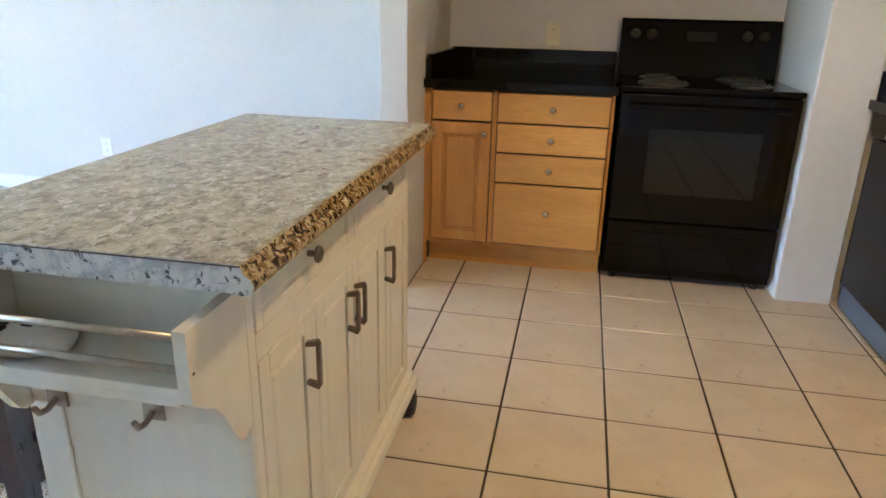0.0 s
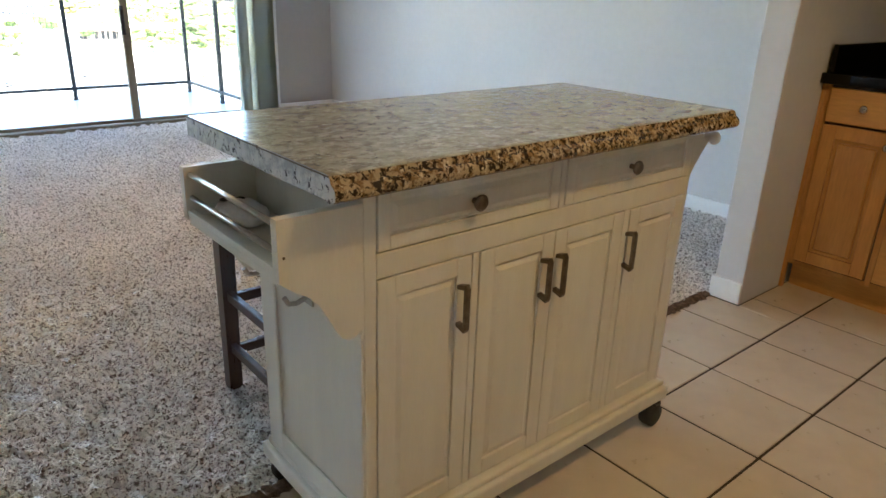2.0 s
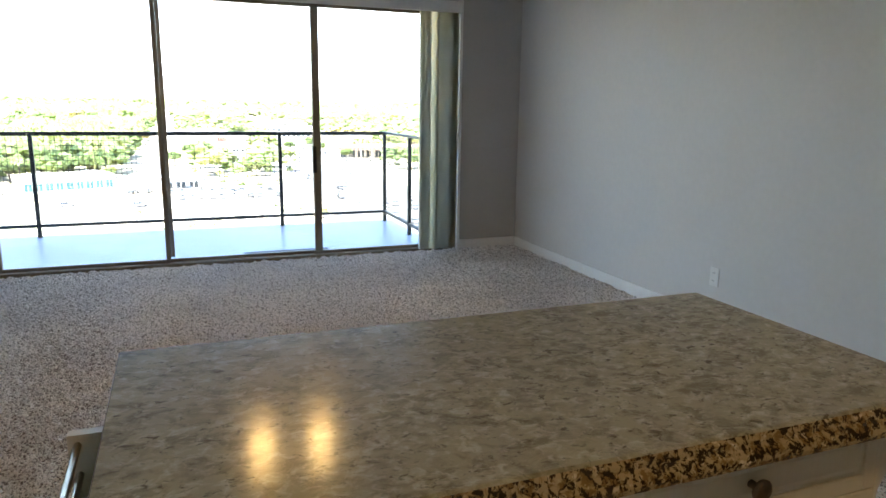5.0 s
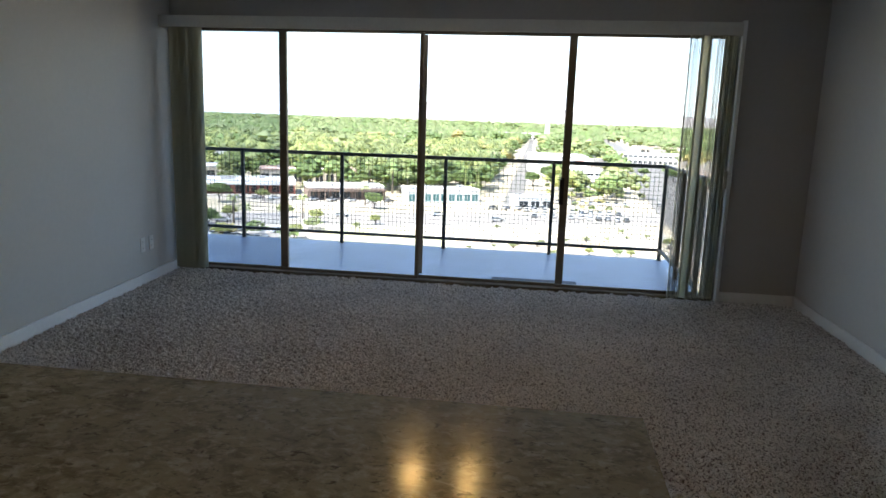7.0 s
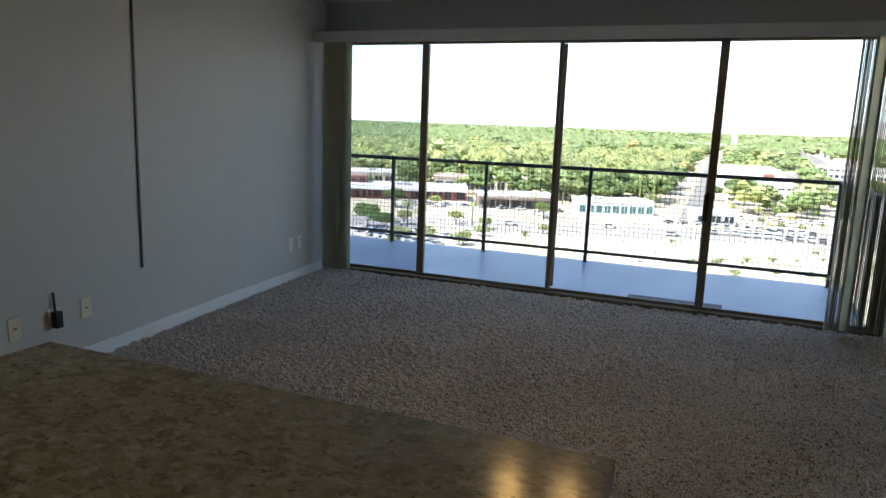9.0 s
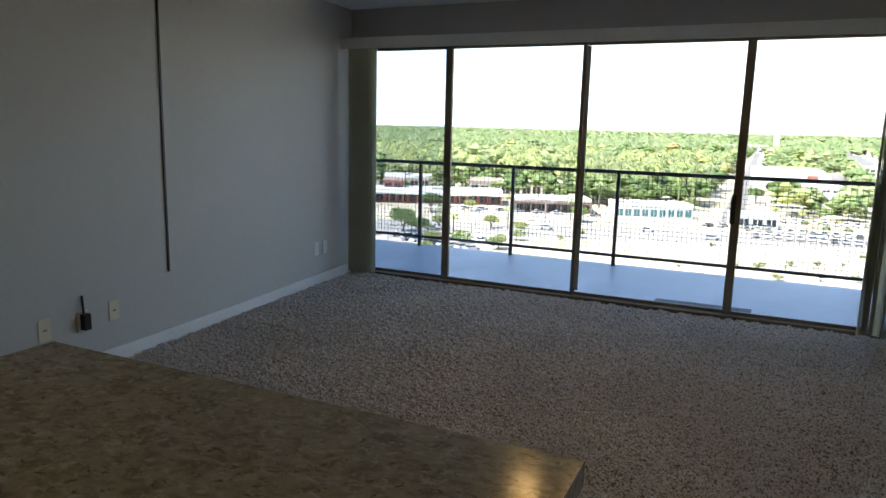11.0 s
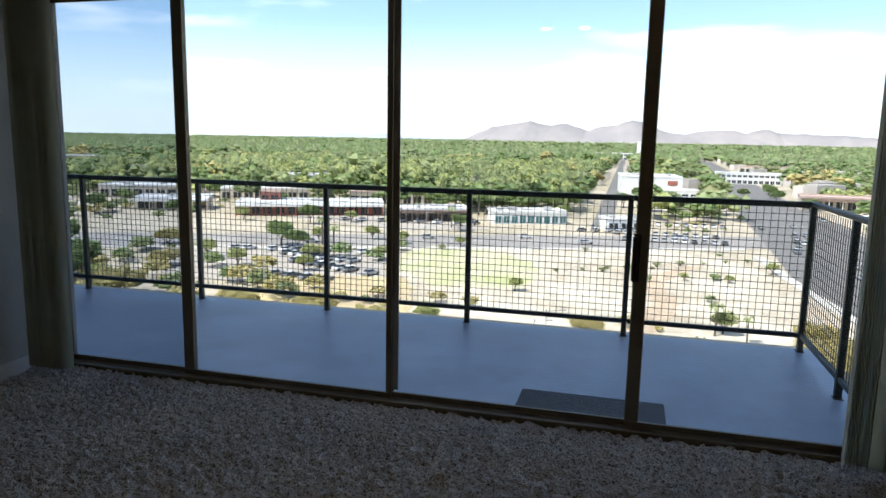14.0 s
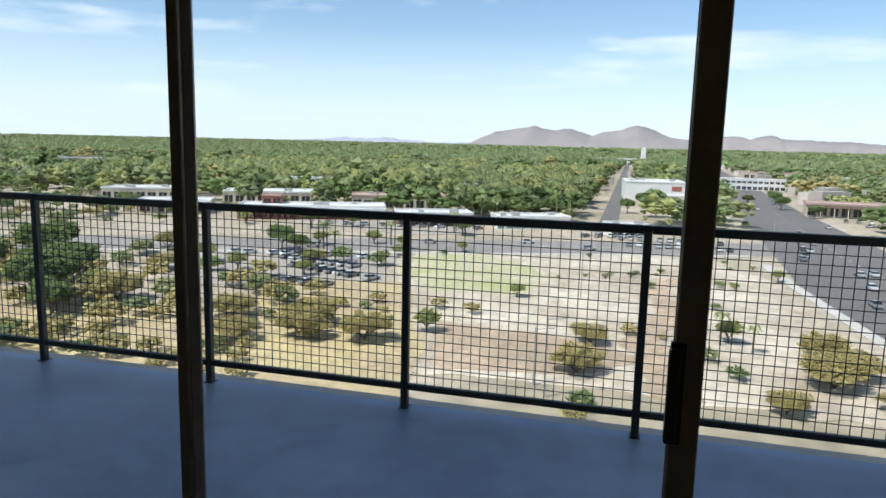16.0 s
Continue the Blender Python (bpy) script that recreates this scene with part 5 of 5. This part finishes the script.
def palm_template(rng, h):
    V, T = [], []
    k = 0
    w = 0.22
    V.append(np.array([(-w, 0, 0), (w, 0, 0), (0, w, 0), (-w * 0.6, 0, h), (w * 0.6, 0, h), (0, w * 0.6, h)]))
    T.append(np.array([(0, 1, 4), (0, 4, 3), (1, 2, 5), (1, 5, 4), (2, 0, 3), (2, 3, 5)]))
    k = 6
    for i in range(16):
        a, up = 6.283 * i / 16 + rng.random() * 0.3, 0.7 - 1.5 * (i % 4) / 4 + 0.2 * rng.random()
        d, s = np.array([np.cos(a), np.sin(a), 0]), np.array([-np.sin(a), np.cos(a), 0])
        L = 2.3
        p0 = np.array([0, 0, h])
        p1 = p0 + d * L * 0.55 + np.array([0, 0, up * 0.9])
        p2 = p0 + d * L + np.array([0, 0, up * 0.7 - 1.0])
        V.append(np.array([p0, p1 - s * 0.42, p1 + s * 0.42, p2]))
        T.append(np.array([(0, 1, 2), (1, 3, 2)]) + k)
        k += 4
    return np.concatenate(V), np.concatenate(T)


def tree(name, label, kind_i, rx, h, clumps, seed, trunk_h, leaf=0.062):
    r = np.random.default_rng(seed)
    t = thing(name, label, "tree", group="trees below the tower", loc=(0, 0, -200))
    bm = B()
    rod(bm, (0, 0, 0), (0.1, 0.05, trunk_h), 0.28, 8, 0.16)
    for i in range(5):
        a = i * 1.257 + 0.4
        rod(bm, (0.1, 0.05, trunk_h * 0.8), (math.cos(a) * rx * 0.55, math.sin(a) * rx * 0.55, trunk_h + (h - trunk_h) * 0.5), 0.12, 6, 0.04)
    part("trunk", bm, BARK, t)
    v, tr = blob_template(r, clumps, rx, (h - trunk_h * 0.7) / 2, rx * leaf, trunk_h * 0.7 + (h - trunk_h * 0.7) / 2)
    ob = new("crown", array_mesh("crown", v, tr, [LEAF[kind_i]]))
    ob.parent = t
    return t


def place(t, spots, group_label=None):
    for i, (x, y, s) in enumerate(spots):
        m = pose(x, y, G, 0, 0, (i * 77) % 360) @ Matrix.Diagonal((s, s, s, 1))
        if i == 0:
            t.matrix_basis = m
        else:
            o = copy_thing(t, pose(x, y, G, 0, 0, (i * 77) % 360))
            o.scale = (s, s, s)


shrub = tree("mesquite_tree", "scraggy dry golden mesquite thicket on bare ground", 3, 4.8, 4.6, 4600, 1, 0.35, 0.031)
place(shrub, [(-99, -4, 0.95), (-104, 30, 1.15), (-110, 34, 1.0), (-104, -38, 1.15), (-110, -50, 1.1), (-109, -66, 1.0), (-97, -57, 0.9), (-102, -48, 1.1),
              (-92, 22, 0.7), (-96, 36, 0.8), (-112, -93, 1.4), (-115, -3, 0.8), (-119, 32, 1.0), (-143, -106, 1.0), (-174, -128, 1.1)])
green = tree("shade_tree", "round leafy green shade tree", 1, 5.0, 8.0, 2200, 2, 2.4)
place(green, [(-104, -103, 1.4), (-99, -95, 0.9), (-134, -132, 1.5), (-124, -122, 1.1), (-146, -140, 1.3), (-120, -135, 1.2), (-183, -96, 1.0), (-178, -88, 0.8), (-395, 8, 1.2), (-385, 14, 1.0), (-360, 0, 1.0), (-238, -55, 0.8),
              (-235, -112, 1.0), (-300, -58, 1.3), (-306, -48, 1.3), (-312, -40, 1.2), (-318, -32, 1.2), (-380, 90, 0.9), (-430, 84, 1.0), (-470, 88, 1.1), (-500, 92, 1.0), (-455, 70, 0.9), (-236, -172, 0.9), (-232, -206, 1.1), (-114, -109, 1.2), (-125, -114, 1.2)])
olive = tree("palo_verde", "open yellow-green palo verde tree", 2, 3.6, 5.5, 1100, 3, 1.5)
place(olive, [(-112, -30, 0.8), (-150, -90, 0.9), (-158, -104, 1.0), (-150, -72, 0.8), (-170, -60, 0.8), (-165, -78, 0.8), (-200, -64, 0.8), (-206, -76, 0.9), (-196, -90, 0.9), (-200, -104, 1.0), (-202, -46, 0.6), (-411, -288, 2.3), (-472, -205, 2.2), (-520, -150, 2.0),
              (-186, 38, 0.6), (-170, 26, 0.4), (-170, 16, 0.4), (-145, -20, 0.6), (-123, 19, 0.8), (-115, -100, 1.1), (-235, -140, 1.0), (-246, -100, 0.9)])
bush = tree("desert_bush", "low round dark desert bush", 0, 2.0, 2.2, 420, 5, 0.4)
place(bush, [(-170 - 4.1 * i % 37, -14 + 6.1 * i % 50, 0.45 + 0.07 * (i % 6)) for i in range(13)])


def make_palm_thing():
    t = thing("palm_tree", "slim fan palm with a shaggy crown", "palm tree", group="palms below the tower", loc=(0, 0, -200))
    v, tr = palm_template(np.random.default_rng(3), 7.0)
    bm = rod(B(), (0, 0, 0), (0, 0, 7.0), 0.26, 8, 0.18)
    part("trunk", bm, BARK, t)
    ob = new("fronds", array_mesh("fronds", v[6:], tr[6:] - 6, [LEAF[0]]))
    ob.parent = t
    return t


place(make_palm_thing(), [(-121, 17.5, 0.75), (-176, -76, 1.0), (-190, -86, 1.1), (-205, -70, 1.0), (-118, 22, 0.6), (-285, -52, 1.3), (-292, -60, 1.4), (-300, -72, 1.4), (-245, -60, 1.0)])


def lamp_post(x, y, h):
    p = thing("street_lamp", "tall slim grey street lamp post", "street lamp", group="street lamps", loc=(x, y, G))
    part("post", rod(B(), (0, 0, 0), (0, 0, h), 0.14, 8, 0.09), GREY_ROOF, p)
    part("arm", rod(B(), (0, 0, h - 0.3), (0, 2.0, h), 0.06, 6), GREY_ROOF, p)
    part("head", box(B(), -0.18, 0.18, 1.7, 2.5, h - 0.02, h + 0.16, 0.04), GREY_ROOF, p)


for x, y, h in ((-148, -7, 11), (-88, -7, 10.5), (-126, -69, 11), (-92, -9, 8), (-222, 30, 9), (-212, -60, 9), (-250, 48, 9)):
    lamp_post(x, y, h)


def rise(d):
    """The far plain climbs gently towards the mountains."""
    t = min(1.0, max(0.0, (d - 2300) / 1600))
    return 22.6 * t * t * (3 - 2 * t)


bm = B()
rows = [[bm.verts.new((-d, y, G + 0.02 + rise(d) + (0 if d < 4900 else -30))) for y in range(-4400, 4401, 400)] for d in (2300, 2500, 2700, 2900, 3100, 3300, 3500, 3700, 3900, 4890, 4950)]
for a, b in zip(rows, rows[1:]):
    for i in range(len(a) - 1):
        bm.faces.new((a[i], b[i], b[i + 1], a[i + 1]))
structure("ground_far", bm, DRYLAND, "gently rising far plain", "ground", smooth=True)


def in_clear(x, y):
    """Streets, lots and roofs keep free of woods."""
    w = -x
    clear = (w < 300) | ((y > -22) & (y < 4) & (w < 1700)) | ((y > 44 + (w - 236) * 0.062) & (y < 96 + (w - 236) * 0.062) & (w < 1500) & (w > 200))
    for bx, by, bw, bd in ((-322, -108, 54, 34), (-318, -178, 54, 36), (-300, -240, 48, 34), (-410, -205, 50, 36), (-455, 16, 60, 95), (-420, 24, 44, 30), (-365, 26, 40, 40), (-380, 128, 80, 60),
                           (-640, 100, 64, 40), (-900, 190, 130, 50), (-520, -500, 60, 40), (-405, -412, 44, 40), (-700, -330, 70, 40), (-1050, -420, 90, 50), (-560, 260, 90, 60), (-1500, -10, 130, 60)):
        clear |= (abs(y - by) < bw / 2 + 2) & (x < bx + 14) & (x > bx - bd)
    return clear


def woods():
    r = np.random.default_rng(21)
    crowns = [blob_template(r, 26, 4.8, 3.6, 1.45, 4.6) for _ in range(5)]
    small = [blob_template(r, 6, 5.5, 3.0, 3.4, 4.2) for _ in range(4)]
    palms = [palm_template(r, 10.5) for _ in range(3)]
    out = {0: ([], []), 1: ([], []), 2: ([], [])}
    mats_at = {0: [], 1: [], 2: []}
    count = {0: 0, 1: 0, 2: 0}

    def put(layer, tmpl, x, y, s, leaf):
        v, t = tmpl
        a = r.random() * 6.28
        c, sn = np.cos(a) * s, np.sin(a) * s
        w = np.stack([v[:, 0] * c - v[:, 1] * sn + x, v[:, 0] * sn + v[:, 1] * c + y, v[:, 2] * s + G + rise(-x)], 1)
        out[layer][0].append(w)
        out[layer][1].append(t + count[layer])
        mats_at[layer].append(np.full(len(t), leaf))
        count[layer] += len(v)

    n = 13500
    d = 300 + 800 * r.random(n) ** 0.85
    y = d * (-1.2 + 1.72 * r.random(n))
    x = -d
    keep = ~in_clear(x, y)
    thin = (y > 96) & (r.random(n) < 0.45)
    for xx, yy in zip(x[keep & ~thin], y[keep & ~thin]):
        patch = noise.noise(Vector((xx / 90, yy / 90, 0)))
        grove = noise.noise(Vector((xx / 60 + 7, yy / 60, 3)))
        if -xx < 640 and -320 < yy < -15 and r.random() < (0.85 if grove > 0.05 else 0.32):
            put(1, palms[r.integers(3)], xx, yy, 1.05 + 0.7 * r.random(), 2 if r.random() < 0.45 else 0)
        leaf = 2 if patch > 0.22 and r.random() < 0.55 else (0 if grove > -0.1 and r.random() < 0.7 else 1)
        if patch < -0.25 and r.random() < 0.35:
            leaf = 3
        put(0, crowns[r.integers(5)], xx, yy, (0.42 + 1.5 * r.random() ** 2.4) * (1.5 if r.random() < 0.03 else 1.0), leaf)
    n = 19000
    d = 1100 + 3700 * r.random(n) ** 1.3
    y = d * (-1.2 + 1.75 * r.random(n))
    for xx, yy, dd in zip(-d, y, d):
        if in_clear(xx, yy):
            continue
        put(2, small[r.integers(4)], xx, yy, (0.85 + 0.8 * r.random()) * (1 + dd / 3500), 0 if r.random() < 0.6 else 1)
    for layer, name, label in ((0, "woods", "dense green treetops of the suburb"), (1, "palm_grove", "groves of fan palms"), (2, "far_woods", "hazy far woods up to the horizon")):
        v, t = np.concatenate(out[layer][0]), np.concatenate(out[layer][1])
        ob = new(name, array_mesh(name, v, t, LEAF, np.concatenate(mats_at[layer])))
        tagged(ob, label, "trees", kind="stuff")


woods()


def scrub():
    """Small wild shrubs and street trees between the tower and the woods."""
    r = np.random.default_rng(55)
    tm = [blob_template(r, 110, 2.4, 1.3, 0.30, 1.4) for _ in range(4)]
    V, T, M, k = [], [], [], 0
    n = 0
    while n < 220:
        w = 78 + 222 * r.random()
        y = w * (-1.15 + 1.55 * r.random())
        x = -w
        kerb = -216.5 - 0.37 * y
        on_cross = kerb - 33 < x < kerb + 3
        on_avenue = y > 38 and y < 88
        in_parking = -198 < x < -132 and -116 < y < -44
        shops = x < kerb - 33 and -165 < y < 14
        in_lot = y > -45 and y < 40 and x > kerb
        p = 1.0
        if on_cross or on_avenue or shops:
            continue
        if in_parking:
            p = 0.16
        elif in_lot:
            p = 0.07 if w < 130 else 0.03
        elif y < -60:
            p = 0.4
        elif y > 88:
            p = 0.5
        if r.random() > p:
            continue
        n += 1
        s = r.uniform(0.35, 1.0) if (in_lot or y > -60) else r.uniform(0.6, 2.0)
        v, t = tm[r.integers(4)]
        a = r.random() * 6.28
        c, sn = np.cos(a) * s, np.sin(a) * s
        V.append(np.stack([v[:, 0] * c - v[:, 1] * sn + x, v[:, 0] * sn + v[:, 1] * c + y, v[:, 2] * s + G], 1))
        T.append(t + k)
        dry = r.random() < (0.65 if w < 140 else 0.3)
        M.append(np.full(len(t), 3 if dry else (0 if r.random() < 0.6 else 1)))
        k += len(v)
    ob = new("scrub", array_mesh("scrub", np.concatenate(V), np.concatenate(T), LEAF, np.concatenate(M)))
    tagged(ob, "scattered dry and green desert shrubs", "shrubs", kind="stuff")


scrub()


def suburb():
    """Pale low roofs showing between the treetops."""
    r = np.random.default_rng(33)
    bm_v, bm_t, k = [], [], 0
    for _ in range(620):
        d = 420 + 1700 * r.random()
        y = d * (-1.15 + 1.6 * r.random())
        if in_clear(np.array([-d]), np.array([y]))[0]:
            continue
        w, l, h = r.uniform(9, 22), r.uniform(7, 14), r.uniform(6.5, 9.5)
        a = 0.38 + r.normal() * 0.05
        c, s = np.cos(a), np.sin(a)
        base = np.array([(-l, -w), (l, -w), (l, w), (-l, w)]) / 2
        xy = np.stack([base[:, 0] * c - base[:, 1] * s - d, base[:, 0] * s + base[:, 1] * c + y], 1)
        bm_v += [(*p, G) for p in xy] + [(*p, G + h) for p in xy]
        bm_t += [(k, k + 1, k + 5, k + 4), (k + 1, k + 2, k + 6, k + 5), (k + 2, k + 3, k + 7, k + 6), (k + 3, k, k + 4, k + 7), (k + 4, k + 5, k + 6, k + 7)]
        k += 8
    ob = new("suburb_houses", array_mesh("suburb_houses", np.array(bm_v), np.array(bm_t), [SUBURB]))
    tagged(ob, "pale flat roofs of far houses between treetops", "houses", kind="stuff")


suburb()


# mountains
def ridge(name, x, pts, foot, mat, label, seed):
    r = random.Random(seed)
    bm = B()
    fine = []
    for (ya, za), (yb, zb) in zip(pts, pts[1:]):
        k = max(2, int(abs(yb - ya) / 25))
        for i in range(k):
            t = i / k
            fine.append((ya + (yb - ya) * t, za + (zb - za) * t + r.uniform(-3.2, 3.2) * min(1, max(0, (za - foot) / 40))))
    fine.append(pts[-1])
    rows = []
    for j, (dx, f) in enumerate(((320, 0.0), (200, 0.42), (100, 0.78), (0, 1.0), (-200, 0.0))):
        rows.append([bm.verts.new((x + dx + r.uniform(-9, 9) * (0 < f < 1), y + r.uniform(-8, 8) * (0 < f < 1), foot + (z - foot) * f * (1 + r.uniform(-0.06, 0.06) * (0 < f < 1)))) for y, z in fine])
    for a, b in zip(rows, rows[1:]):
        for i in range(len(a) - 1):
            bm.faces.new((a[i], a[i + 1], b[i + 1], b[i]))
    ob = structure(name, bm, mat, label, "mountain", smooth=True)
    tagged(ob, kind="structure")


ridge("backdrop_mountain", -4300, [(-1040, 8), (-1009, 26), (-940, 62), (-852, 99), (-770, 108), (-708, 119), (-660, 126), (-614, 139), (-560, 122), (-496, 111), (-440, 119), (-381, 124), (-310, 98), (-253, 80), (-199, 103), (-140, 112), (-88, 118), (-45, 136), (-2, 152), (50, 138), (108, 121), (150, 98), (196, 82), (250, 72), (303, 67), (370, 82), (447, 93), (510, 90), (569, 94), (631, 78), (680, 94), (729, 107), (770, 94), (810, 82), (870, 82), (927, 80), (1118, 74), (1400, 62), (1750, 52), (2100, 30)], G, ROCK,
      "hazy brown mountain ridge on the horizon", 3)
ridge("backdrop_ridge_far", -4600, [(-3600, 10), (-3000, 22), (-2500, 18), (-2200, 30), (-2000, 48), (-1850, 40), (-1700, 50), (-1550, 34), (-1300, 24), (-1000, 30), (0, 40), (1200, 60), (2200, 40), (3000, 20)], G, ROCK_HAZED, "faint far ridge on the horizon, haze in its colour", 4)


# ---- tiles, laid last ----
def lay_tiles():
    s, gap = 0.337, 0.0075
    me = {}
    rng = random.Random(5)
    xs = [0.042 + s * k for k in range(-2, 7)]
    ys = [2.325 + s * k for k in range(-10, 7)]
    for xa in xs:
        for ya in ys:
            x0, x1, y0, y1 = max(xa, CX + 0.004), min(xa + s, XE), max(ya, YS), min(ya + s, KY)
            if x1 - x0 < 0.02 or y1 - y0 < 0.02:
                continue
            pieces = [(x0, x1, y0, y1)]
            if x0 < PX1 and y1 > PY - 0.014:
                pieces = [(x0, x1, y0, PY - 0.012)] if y0 < PY - 0.03 else []
                pieces.append((PX1 + 0.001, x1, max(y0, PY - 0.018), y1))
            for x0, x1, y0, y1 in pieces:
                w, d = round(x1 - x0 - gap, 4), round(y1 - y0 - gap, 4)
                if (w, d) not in me:
                    bm = box(B(), -w / 2, w / 2, -d / 2, d / 2, -0.008, 0.0, 0.0022)
                    me[(w, d)] = to_mesh("tile", bm, TILE)
                t = new("tile", me[(w, d)])
                t.parent = tile_floor
                t.location = ((x0 + x1) / 2, (y0 + y1) / 2, 0.0 + rng.uniform(-0.0006, 0.0006))


lay_tiles()
